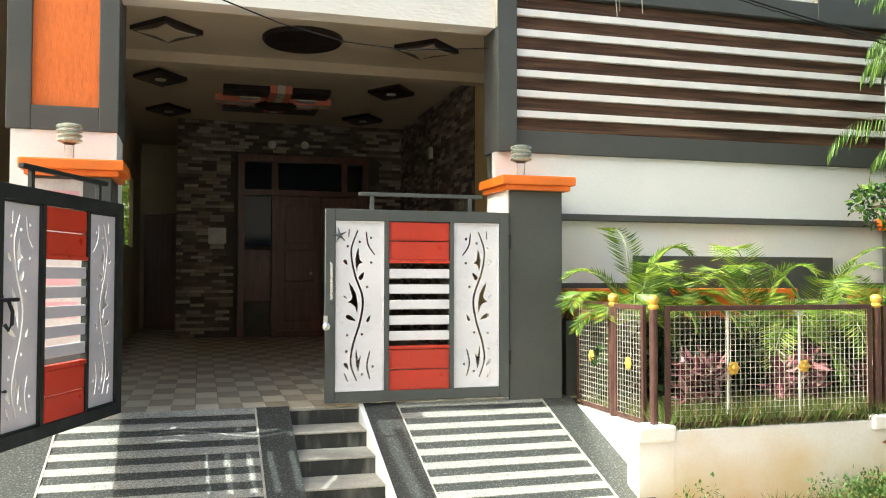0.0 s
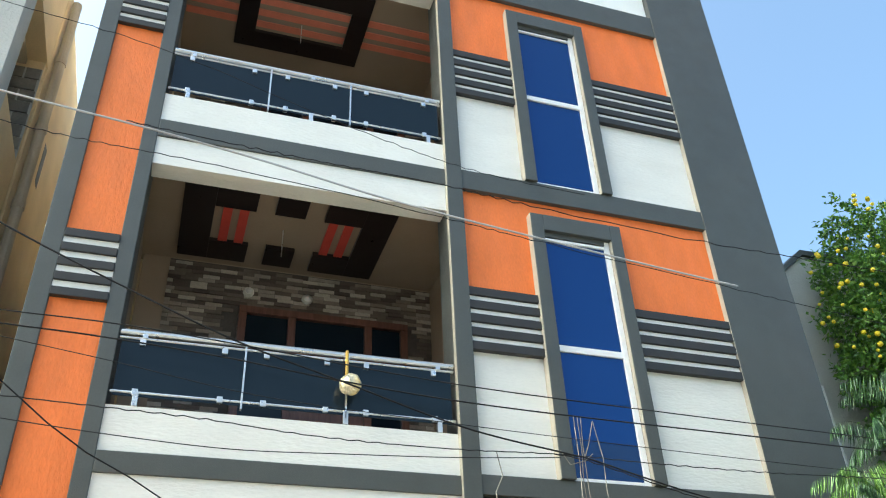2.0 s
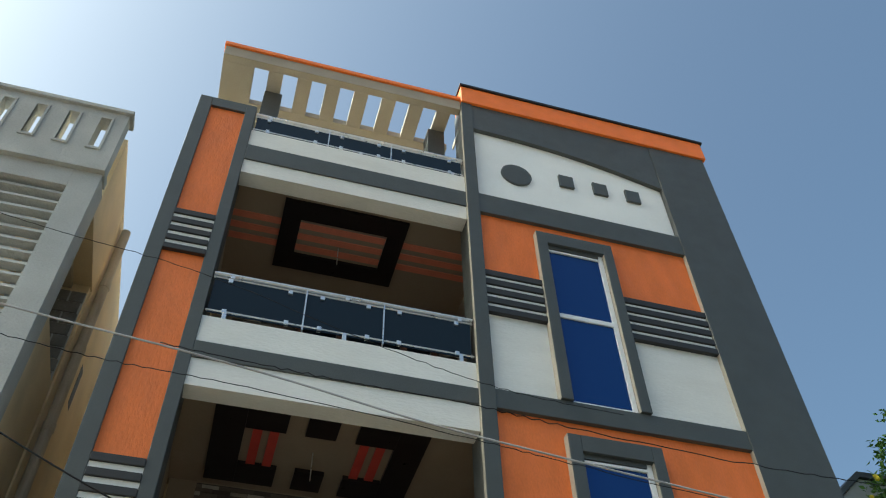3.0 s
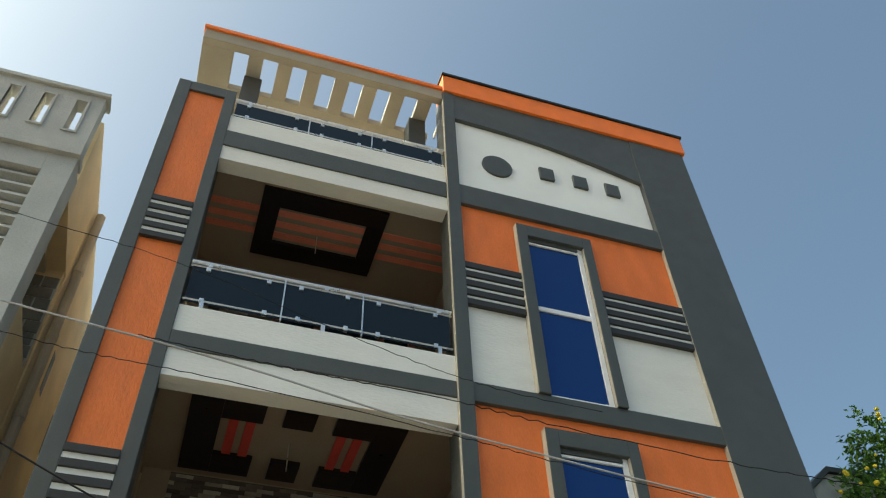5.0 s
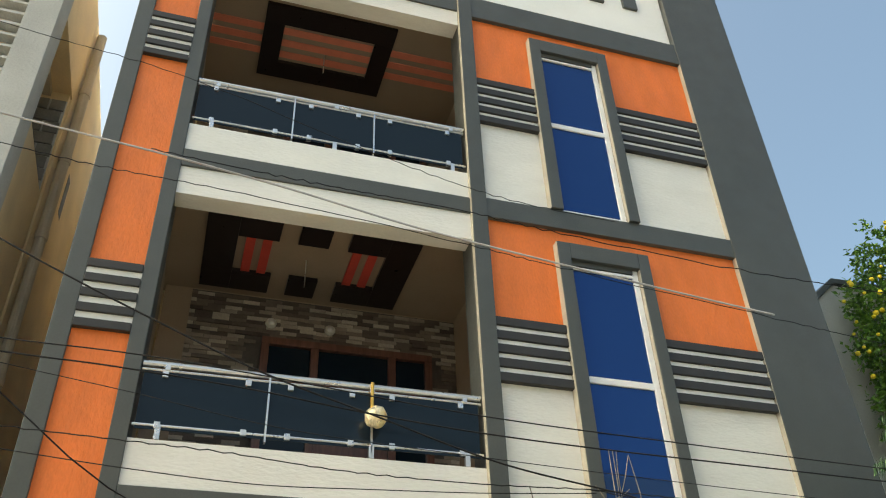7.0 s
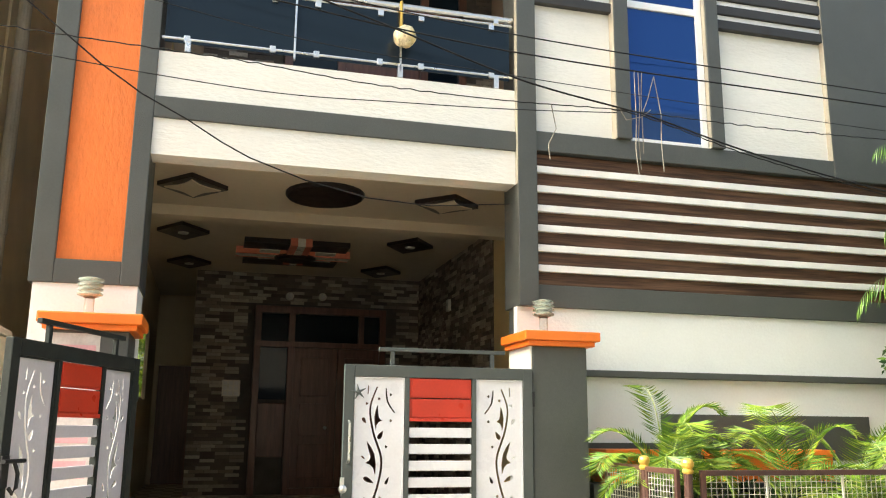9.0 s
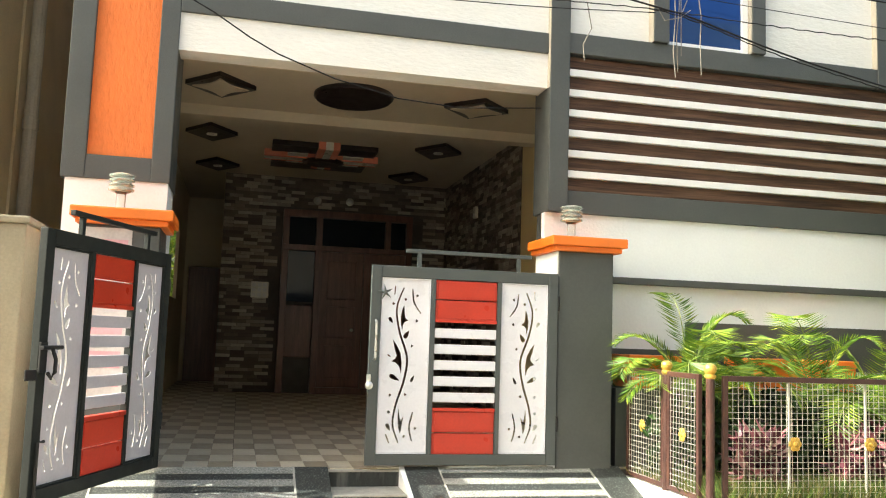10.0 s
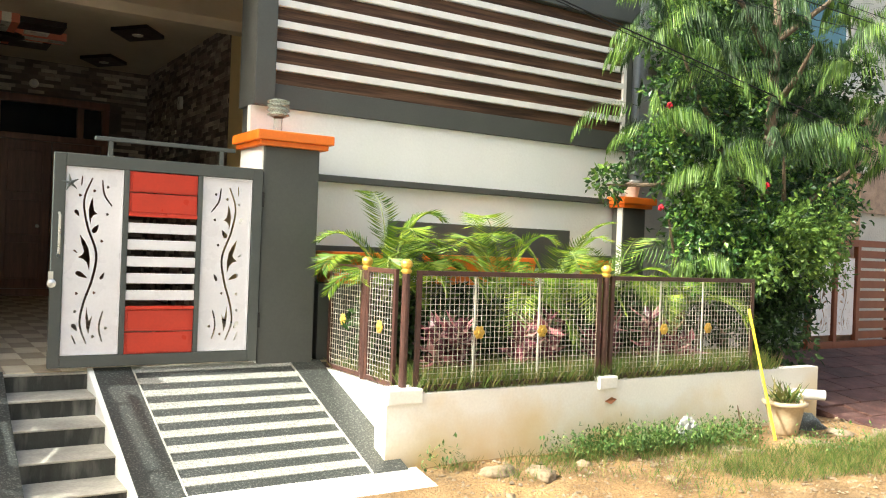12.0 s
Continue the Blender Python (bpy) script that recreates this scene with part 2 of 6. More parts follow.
FARLEAF = leaf_mat("far_tree_leaf", [(0.09, 0.20, 0.028), (0.14, 0.28, 0.036), (0.055, 0.13, 0.02), (0.20, 0.34, 0.05)])
RED_LEAF = leaf_mat("red_cordyline_leaf", [(0.14, 0.035, 0.05), (0.30, 0.11, 0.12), (0.09, 0.03, 0.04), (0.38, 0.20, 0.19), (0.12, 0.05, 0.05)])
RED_FLOWER = mat("red_petal", (0.55, 0.01, 0.03), 0.5)
YELLOW_FLOWER = mat("yellow_petal", (0.75, 0.60, 0.02), 0.5)


# ---------------------------------------------------------------- mesh helpers
ORIGIN = {}


def thing(name, at=(0, 0, 0), label="", category="", group="", kind=""):
    """An Empty at the base of a thing whose parts are built in world places."""
    e = new(name)
    e.empty_display_size = 0.1
    e.location = at
    ORIGIN[e] = Vector(at)
    return tagged(e, label, category, group, kind)


def part(name, bm, material, parent=None, label="", smooth=False):
    """Links a bmesh, given in world places, as one mesh under a thing or a part."""
    me = bpy.data.meshes.new(name)
    if smooth:
        for f in bm.faces:
            f.smooth = True
    o = ORIGIN.get(parent, Vector((0, 0, 0)))
    if o.length:
        bm.transform(Matrix.Translation(-o))
    bm.to_mesh(me)
    bm.free()
    me.materials.append(material)
    ob = new(name, me)
    ob.parent = parent
    ORIGIN[ob] = o
    return tagged(ob, label)


def solo(name, bm, material, label="", category="", kind="", group="", smooth=False):
    return tagged(part(name, bm, material, None, "", smooth), label, category, group, kind)


def box(x0, x1, y0, y1, z0, z1, bevel=0.0, bm=None):
    bm = bm or bmesh.new()
    r = bmesh.ops.create_cube(bm, size=1, matrix=Matrix.Translation(((x0 + x1) / 2, (y0 + y1) / 2, (z0 + z1) / 2)) @ Matrix.Diagonal((x1 - x0, y1 - y0, z1 - z0, 1)))
    if bevel:
        es = list({e for v in r["verts"] for e in v.link_edges})
        bmesh.ops.bevel(bm, geom=es, offset=bevel, segments=2, affect="EDGES", profile=0.6)
    return bm


def rod(p, q, r, seg=8, r2=None, bm=None):
    bm = bm or bmesh.new()
    p, q = Vector(p), Vector(q)
    d = q - p
    m = Matrix.Translation((p + q) / 2) @ d.to_track_quat("Z", "Y").to_matrix().to_4x4()
    bmesh.ops.create_cone(bm, cap_ends=True, segments=seg, radius1=r, radius2=r if r2 is None else r2, depth=d.length, matrix=m)
    return bm


def lathe(profile, at=(0, 0, 0), seg=20, bm=None):
    """A turned form: profile of (radius, height) from the bottom up."""
    bm = bm or bmesh.new()
    at = Vector(at)
    rings = [[bm.verts.new(at + Vector((r * math.cos(2 * math.pi * k / seg), r * math.sin(2 * math.pi * k / seg), z))) for k in range(seg)] for r, z in profile]
    for a, b in zip(rings, rings[1:]):
        for k in range(seg):
            bm.faces.new((a[k], a[(k + 1) % seg], b[(k + 1) % seg], b[k]))
    bm.faces.new(rings[0][::-1])
    bm.faces.new(rings[-1])
    return bm


def prism(pts, y0, y1, bm=None):
    """A plate of an outline (x, z), from y0 to y1."""
    bm = bm or bmesh.new()
    a = [bm.verts.new((x, y0, z)) for x, z in pts]
    b = [bm.verts.new((x, y1, z)) for x, z in pts]
    n = len(pts)
    bm.faces.new(a)
    bm.faces.new(b[::-1])
    for i in range(n):
        bm.faces.new((a[i], b[i], b[(i + 1) % n], a[(i + 1) % n]))
    bmesh.ops.recalc_face_normals(bm, faces=bm.faces[:])
    return bm


def slab(pts, z0, z1, bm=None):
    """A plate of an outline (x, y), from z0 to z1."""
    bm = bm or bmesh.new()
    a = [bm.verts.new((x, y, z0)) for x, y in pts]
    b = [bm.verts.new((x, y, z1)) for x, y in pts]
    n = len(pts)
    bm.faces.new(a[::-1])
    bm.faces.new(b)
    for i in range(n):
        bm.faces.new((a[i], a[(i + 1) % n], b[(i + 1) % n], b[i]))
    bmesh.ops.recalc_face_normals(bm, faces=bm.faces[:])
    return bm


def side_prism(pts, x0, x1, bm=None):
    """A body of an outline (y, z), from x0 to x1."""
    bm = bm or bmesh.new()
    a = [bm.verts.new((x0, y, z)) for y, z in pts]
    b = [bm.verts.new((x1, y, z)) for y, z in pts]
    n = len(pts)
    bm.faces.new(a)
    bm.faces.new(b[::-1])
    for i in range(n):
        bm.faces.new((a[i], b[i], b[(i + 1) % n], a[(i + 1) % n]))
    bmesh.ops.recalc_face_normals(bm, faces=bm.faces[:])
    return bm


def tube(points, r, seg=6, bm=None):
    """A round line through points."""
    bm = bm or bmesh.new()
    pts = [Vector(p) for p in points]
    rings = []
    for i, p in enumerate(pts):
        d = (pts[min(i + 1, len(pts) - 1)] - pts[max(i - 1, 0)]).normalized()
        u = d.cross(Vector((0.3, 0.2, 1) if abs(d.z) < 0.9 else (1, 0, 0))).normalized()
        v = d.cross(u)
        rr = r[i] if isinstance(r, (list, tuple)) else r
        rings.append([bm.verts.new(p + (u * math.cos(2 * math.pi * k / seg) + v * math.sin(2 * math.pi * k / seg)) * rr) for k in range(seg)])
    for a, b in zip(rings, rings[1:]):
        for k in range(seg):
            bm.faces.new((a[k], a[(k + 1) % seg], b[(k + 1) % seg], b[k]))
    bm.faces.new(rings[0][::-1])
    bm.faces.new(rings[-1])
    bmesh.ops.recalc_face_normals(bm, faces=bm.faces[:])
    return bm


def raw(verts, faces):
    bm = bmesh.new()
    vs = [bm.verts.new(v) for v in verts]
    for f in faces:
        bm.faces.new([vs[i] for i in f])
    return bm


# ---------------------------------------------------------------- levels and lines of the house
FLOOR = 0.065          # porch floor
UP = 3.05              # storey height
COL_L, COL_R = -3.35, -2.665
OPEN_R = 0.0
PAN_L, PAN_R = 0.155, 2.875
FAC_R = 3.76

# ---------------------------------------------------------------- the house: shell and facade
house = thing("house", (0, 0, 0), "three-storey house with grey, orange and white facade and open balconies", "house")
H = 11.3
# shell: right block, side walls, rear
part("wall", box(0.02, FAC_R, 0.06, 0.26, 0.0, 11.359), GREY, house)
part("side_wall", box(FAC_R - 0.22, FAC_R, 0.26, 9.2, -0.5, 11.4), CREAM, house)
part("rear_wall", box(COL_L + 0.1, FAC_R - 0.22, 9.0, 9.2, -0.5, 11.2), CREAM, house)
part("roof", box(COL_L + 0.1, FAC_R - 0.22, 2.2, 9.0, 9.14, 9.3), CREAM, house)
for k in (1, 2):
    part("floor_slab", box(COL_L + 0.15, FAC_R - 0.22, 0.27, 9.0, UP * k + 0.12, UP * k + 0.26), CREAM, house)
# left column: grey frame round orange panels
part("column_core", box(COL_L + 0.02, COL_R - 0.02, 0.06, 0.5, 1.86, 10.134), GREY, house)
for x0, x1 in ((COL_L, -3.20), (-2.79, COL_R)):
    part("column_edge", box(x0, x1, 0.0, 0.5, 1.87, 10.154, 0.008), GREY, house)
part("column_foot", box(-3.20, -2.79, 0.002, 0.06, 1.87, 2.03, 0.004), GREY, house)
part("column_head", box(-3.20, -2.79, 0.002, 0.06, 9.984, 10.154, 0.004), GREY, house)
for z0, z1 in ((2.03, 4.384), (4.99, 7.377), (7.989, 9.984)):
    part("orange_panel", box(-3.20, -2.79, 0.035, 0.07, z0, z1), ORANGE, house, "orange textured plaster panel")
for z0 in (4.384, 7.377):
    for i in range(5):
        a = z0 + 0.134 * i
        part("groove_strip", box(-3.20, -2.79, -0.012, 0.07, a, a + 0.072, 0.006), CHARCOAL, house)
        if i < 4:
            part("pale_strip", box(-3.20, -2.79, 0.010, 0.07, a + 0.072, a + 0.134), WHITE, house)
# stub wall below the column and the pier core behind it
part("white_stub", box(COL_L + 0.03, COL_R - 0.01, 0.015, 0.45, -0.5, 1.87), WHITE_FLAT, house)

# middle and right pilasters, with a thin cream strip along each left edge
part("pilaster", box(OPEN_R, PAN_L, -0.035, 0.3, 1.86, 11.37, 0.008), GREY, house)
part("pilaster_edge", box(OPEN_R - 0.004, OPEN_R, -0.03, 0.02, 2.80, 11.189), REVEAL, house, "narrow cream edge")
part("pilaster", box(PAN_R, FAC_R, -0.03, 0.06, 3.07, 11.37, 0.008), GREY, house)
for z0, z1 in ((3.24, 6.059), (6.3, 8.997)):
    part("pilaster_edge", box(PAN_R - 0.006, PAN_R, -0.024, 0.04, z0, z1), REVEAL, house, "narrow cream edge")
# storey bands and balcony fronts: lintel foot, band foot, band head, parapet head
LEVELS = ((2.80, 3.065, 3.222, 3.565), (5.79, 6.089, 6.28, 6.605), (8.841, 9.077, 9.354, 9.678))
for low, foot, head, top in LEVELS:
    part("storey_band", box(COL_R, OPEN_R, 0.0, 0.22, foot, head, 0.008), GREY, house)
    part("lintel", box(COL_R, OPEN_R - 0.004, 0.02, 0.22, low, foot), WHITE, house, "white textured lintel")
    part("parapet", box(COL_R, OPEN_R - 0.004, 0.02, 0.20, head, top), WHITE, house, "white textured parapet")
for foot, head in ((3.078, 3.238), (6.066, 6.295), (9.004, 9.358)):
    part("storey_band", box(PAN_L, PAN_R, -0.022, 0.06, foot, head, 0.006), GREY, house)


# panels of the upper storeys on the right
def storey_panels(foot, strips, orange, head):
    """From the lower band's head to the upper band's foot; strips and orange: where the grooves and the orange start."""
    n, dark = 5, 0.082
    h = (orange - strips - dark) / (n - 1)
    for x0, x1 in ((PAN_L, 0.845), (1.805, PAN_R - 0.006)):
        part("white_panel", box(x0, x1, 0.03, 0.06, foot, strips), WHITE, house, "white textured plaster panel")
        for i in range(n):
            a = strips + h * i
            part("groove_strip", box(x0, x1, -0.025, 0.06, a, a + dark, 0.006), CHARCOAL, house)
            if i < n - 1:
                part("pale_strip", box(x0, x1, 0.0, 0.06, a + dark, a + h, 0.004), WHITE_TRIM, house)
        part("orange_panel", box(x0, x1, 0.03, 0.06, orange, head), ORANGE, house, "orange textured plaster panel")
    # tall window with a projecting grey surround
    top, inner, mid = head - 0.185, head - 0.365, foot + 1.215
    part("orange_panel", box(0.845, 1.805, 0.03, 0.06, top, head), ORANGE, house)
    w = part("window", box(0.85, 1.79, 0.055, 0.062, foot, top), GREY, house)
    part("surround_left", box(0.835, 0.965, -0.055, 0.06, foot, top, 0.008), GREY, w)
    part("surround_right", box(1.69, 1.81, -0.055, 0.06, foot, top, 0.008), GREY, w)
    part("surround_top", box(0.965, 1.69, -0.054, 0.06, inner, top, 0.006), GREY, w)
    part("cream_edge", box(0.829, 0.835, -0.048, 0.04, foot, top - 0.004), REVEAL, w, "narrow cream edge")
    part("cream_edge", box(1.684, 1.69, -0.045, 0.0, foot, inner - 0.01), REVEAL, w, "narrow cream edge")
    part("lower_pane", box(0.965, 1.68, 0.02, 0.03, foot + 0.02, mid - 0.03), BLUE_GLASS, w, "blue reflective glass")
    part("upper_pane", box(0.965, 1.68, 0.02, 0.03, mid + 0.03, inner), BLUE_GLASS, w, "blue reflective glass")
    part("window_frame", box(0.966, 1.684, 0.002, 0.04, mid - 0.032, mid + 0.032, 0.006), UPVC, w)
    part("window_frame", box(1.628, 1.684, 0.0, 0.04, foot, inner, 0.006), UPVC, w)
    part("window_frame", box(0.966, 0.980, 0.010, 0.04, foot, inner, 0.004), GREY, w)
    part("window_frame", box(0.986, 1.627, 0.002, 0.04, foot, foot + 0.035, 0.006), UPVC, w)
    part("window_head", box(0.980, 1.627, -0.01, 0.04, inner - 0.05, inner, 0.004), GREY, w)
    part("vent_rail", box(0.980, 1.627, 0.0, 0.04, inner - 0.088, inner - 0.058, 0.004), UPVC, w)


storey_panels(3.238, 4.33, 4.956, 6.066)
storey_panels(6.295, 7.338, 7.984, 9.004)

# top storey panel with a curved head, disc and three squares
arc = []
for i in range(13):
    s = i / 12
    arc.append((PAN_L + (2.87 - PAN_L) * s, 10.79 - 0.42 * s + 0.11 * math.sin(math.pi * s)))
part("white_panel", prism([(PAN_L, 9.343), (2.868, 9.343)] + arc[::-1], 0.04, 0.07), WHITE_FLAT, house, "white panel with a curved head")
part("dark_head", prism([(x, z) for x, z in arc] + [(2.87, 11.37), (PAN_L, 11.37)], -0.02, 0.06), GREY, house)
disc = lathe([(0.21, 0), (0.21, 0.028), (0.2, 0.035)], seg=32)
disc.transform(Matrix.Translation((0.72, 0.045, 9.984)) @ Matrix.Rotation(radians(90), 4, "X"))
part("round_ornament", disc, GREY, house)
for x in (1.325, 1.812, 2.288):
    part("square_ornament", box(x, x + 0.205, 0.005, 0.05, 9.955, 10.195, 0.006), GREY, house)
part("orange_cornice", box(0.0, FAC_R + 0.05, -0.06, 0.26, 11.37, 11.754, 0.01), ORANGE_SMOOTH, house, "orange roof cornice")
part("coping", box(-0.02, FAC_R + 0.08, -0.085, 0.3, 11.754, 11.8, 0.008), IRON, house)
PERGOLA = mat("weathered_cream_paint", (0.36, 0.32, 0.255), 0.7, vary=0.12, scale=2, stain=(0.28, 0.235, 0.17), stain_amt=0.5)
# pergola slab over the terrace: beams across between two edge strips
part("pergola_front", box(-3.26, -0.004, 0.0, 0.11, 11.22, 11.43, 0.006), PERGOLA, house)
part("pergola_trim", box(-3.28, -0.004, -0.03, 0.2, 11.43, 11.50, 0.006), ORANGE_SMOOTH, house)
part("pergola_back", box(-3.26, -0.004, 0.68, 2.1, 11.22, 11.33, 0.006), PERGOLA, house)
for i in range(9):
    a = -3.26 if i == 0 else -2.65 + 0.39 * (i - 1)
    b = -2.846 + 0.39 * i if i < 8 else 0.10
    part("pergola_beam", box(a, b, 0.11, 0.68, 11.22, 11.32, 0.004), PERGOLA, house)
for x in (-2.66, -0.36):
    part("terrace_column", box(x, x + 0.24, 0.42, 0.66, 9.3, 11.22, 0.008), GREY, house)

# slatted ground-storey panel
part("slat_frame", box(PAN_L, 3.72, 0.0, 0.06, 1.86, 2.03, 0.006), GREY, house)
part("slat_frame", box(3.64, 3.72, 0.003, 0.06, 2.03, 3.07, 0.006), GREY, house)
part("slat_edge", box(3.60, 3.64, 0.0, 0.06, 2.02, 2.98), WHITE_TRIM, house)
part("wood_backing", box(PAN_L, 3.60, 0.045, 0.065, 2.03, 3.075), WOOD_SLAT, house, "dark brown wood-grain boards")
for i in range(7):
    part("board", box(PAN_L, 3.60, 0.028, 0.05, 2.03 + 0.156 * i + 0.004, 2.03 + 0.156 * i + 0.098, 0.003), WOOD_SLAT, house)
    if i < 6:
        part("white_slat", box(PAN_L, 3.60, 0.0, 0.05, 2.03 + 0.156 * i + 0.100, 2.03 + 0.156 * i + 0.154, 0.006), WHITE_TRIM, house, "white horizontal slat")
# white ground-storey wall with grey bands
part("white_wall", box(0.0, 3.70, 0.03, 0.10, -0.5, 1.86), WHITE_FLAT, house, "white painted wall")
part("wall_ledge", box(0.0, 3.56, -0.03, 0.05, 1.35, 1.40, 0.006), GREY, house)
part("grey_band", box(1.15, 3.02, 0.012, 0.05, 0.86, 1.085), GREY, house)
part("grey_band", box(0.0, 3.70, 0.014, 0.05, 0.74, 0.87), GREY, house)
part("grey_band", box(0.0, 3.70, 0.010, 0.05, -0.4, 0.42), GREY, house)

# ---------------------------------------------------------------- porch
tagged(part("floor", box(-3.2, 0.78, -0.40, 9.0, -0.5, FLOOR - 0.012), MORTAR), "porch floor base under small tiles", "floor", kind="structure")
porch_floor = bpy.data.objects["floor"]
wall_back = solo("wall_back", box(-2.46, 0.78, 6.42, 6.6, FLOOR, 3.14), MORTAR, "porch rear wall clad in mixed brown stone strips", "wall", "structure")
wall_right = solo("wall_right", box(0.76, 0.95, 0.26, 6.42, FLOOR, 3.14), CREAM_WARM, "cream porch side wall, its rear half stone-clad", "wall", "structure")
lw = box(-3.15, -3.1, 0.5, 3.4, FLOOR, 3.14)
box(-3.15, -3.1, 7.3, 9.0, FLOOR, 3.14, bm=lw)
box(-3.15, -3.1, 3.4, 7.3, FLOOR, 1.35, bm=lw)
box(-3.15, -3.1, 3.4, 7.3, 2.35, 3.14, bm=lw)
solo("wall_left", lw, CREAM, "cream porch side wall with a small opening", "wall", "structure")
pw = box(-3.1, -3.04, 8.85, 8.99, FLOOR, 3.0)
box(-2.15, -1.6, 8.85, 8.99, FLOOR, 3.0, bm=pw)
box(-3.04, -2.15, 8.85, 8.99, 1.96, 3.0, bm=pw)
solo("wall_passage", pw, CREAM, "cream end wall of the dark side passage", "wall", "structure")
solo("wall_passage_side", box(-1.75, -1.6, 6.6, 8.85, FLOOR, 3.0), CREAM, "cream passage side wall", "wall", "structure")
pd = thing("passage_door", (-2.55, 8.9, FLOOR), "dark closed door at the passage's end", "door")
part("leaf", box(-3.03, -2.17, 8.9, 8.94, FLOOR, 1.95, 0.004), WOOD_DOOR, pd)
part("handle", rod((-2.25, 8.87, 1.05), (-2.25, 8.87, 1.2), 0.012), STEEL, pd)
ce = box(-3.25, 0.95, 0.22, 2.39, 3.05, 3.16)
box(-3.25, 0.95, 2.39, 2.56, 2.95, 3.16, bm=ce)
box(-3.25, 0.95, 2.56, 9.0, 3.14, 3.17, bm=ce)
box(-2.66, 0.0, 0.22, 0.24, 2.8, 3.05, bm=ce)
solo("ceiling", ce, CEIL, "cream porch ceiling crossed by a shallow beam", "ceiling", "structure")


def ceiling_star(x, y, z, w, d, center):
    """A dark lozenge tray with a pale inset, hung flat on the ceiling."""
    t = thing("ceiling_lozenge", (x, y, z), "dark lozenge ceiling ornament with a pale " + ("star inset" if center == "star" else "downlight"), "ceiling ornament", "lozenges of the porch ceiling")
    part("tray", slab([(x - w, y), (x, y - d), (x + w, y), (x, y + d)], z - 0.04, z), BLACK_GLOSS, t)
    if center == "star":
        pts = []
        for k in range(4):
            a0, a1 = [((-.8 * w), 0), (0, -.8 * d), (.8 * w, 0), (0, .8 * d)][k], [((-.8 * w), 0), (0, -.8 * d), (.8 * w, 0), (0, .8 * d)][(k + 1) % 4]
            for s in (0, 0.2, 0.4, 0.6, 0.8):
                f = 1 - 0.95 * s * (1 - s)
                pts.append((x + (a0[0] * (1 - s) + a1[0] * s) * f, y + (a0[1] * (1 - s) + a1[1] * s) * f))
        part("inset", slab(pts, z - 0.052, z - 0.04), CEIL, t, "pale star inset")
    else:
        part("downlight", lathe([(0.055, -0.052), (0.06, -0.04)], (x, y, z)), PALE_LENS, t)
    return t


ceiling_star(-2.43, 1.6, 3.05, 0.30, 0.35, "star")
ceiling_star(-0.13, 1.57, 3.05, 0.31, 0.31, "star")
roundel = thing("ceiling_roundel", (-1.38, 1.55, 3.05), "large black oval ceiling roundel", "ceiling ornament")
rb = lathe([(0.36, -0.04), (0.38, -0.02), (0.38, 0.0)], (0, 0, 0), 40)
rb.transform(Matrix.Translation((-1.27, 1.6, 3.05)) @ Matrix.Diagonal((0.94, 1.04, 1, 1)))
part("disc", rb, BLACK_GLOSS, roundel)
for x, y in ((-2.58, 3.85), (-2.56, 5.73), (0.04, 3.88), (0.03, 5.7)):
    ceiling_star(x, y, 3.14, 0.285, 0.40, "lamp")
orn = thing("ceiling_centrepiece", (-1.35, 4.5, 3.14), "black and white ceiling centrepiece with coral band and round lamp", "ceiling ornament")
part("upper_bar", box(-1.90, -0.66, 4.02, 4.40, 3.08, 3.14, 0.004), BLACK_GLOSS, orn)
part("lower_bar", box(-1.88, -0.68, 5.0, 5.4, 3.08, 3.14, 0.004), BLACK_GLOSS, orn)
part("cream_bar", box(-1.98, -0.58, 4.60, 4.80, 3.06, 3.14, 0.004), PALE_LENS, orn)
for y in (4.575, 4.80):
    part("coral_edge", box(-1.98, -0.58, y, y + 0.025, 3.055, 3.14), CORAL, orn)
for x in (-1.70, -1.02):
    part("cream_plate", box(x, x + 0.24, 4.40, 4.575, 3.07, 3.14, 0.004), PALE_LENS, orn)
    part("cream_plate", box(x, x + 0.24, 4.825, 4.98, 3.07, 3.14, 0.004), PALE_LENS, orn)
part("coral_band", box(-1.37, -1.12, 3.95, 5.15, 3.045, 3.14, 0.004), CORAL, orn)
part("pink_band", box(-1.29, -1.20, 3.945, 5.155, 3.040, 3.14, 0.004), PALE_LENS, orn)
part("lamp_dish", lathe([(0.2, -0.12), (0.26, -0.1), (0.26, -0.08)], (-1.25, 4.72, 3.14)), BLACK_GLOSS, orn)

# main door with side light and transom
door = thing("main_door", (-0.6, 6.4, FLOOR), "carved dark teak double door with transom panes, closed", "door")
DX0, DX1 = -1.63, 0.24
part("frame", box(DX0, DX0 + 0.09, 6.30, 6.42, FLOOR, 2.62, 0.006), WOOD_DOOR, door)
part("frame", box(-1.16, -1.07, 6.30, 6.42, FLOOR, 2.62, 0.006), WOOD_DOOR, door)
part("frame", box(DX1 - 0.09, DX1, 6.30, 6.42, FLOOR, 2.62, 0.006), WOOD_DOOR, door)
part("frame", box(-0.16, -0.08, 6.30, 6.42, 2.15, 2.62, 0.006), WOOD_DOOR, door)
part("frame", box(DX0, DX1, 6.29, 6.42, 2.56, 2.66, 0.006), WOOD_DOOR, door)
part("frame", box(DX0, DX1, 6.295, 6.42, 2.08, 2.16, 0.006), WOOD_DOOR, door)
part("threshold", box(-1.1, DX1, 6.28, 6.42, FLOOR, FLOOR + 0.09, 0.006), WOOD_DOOR, door)
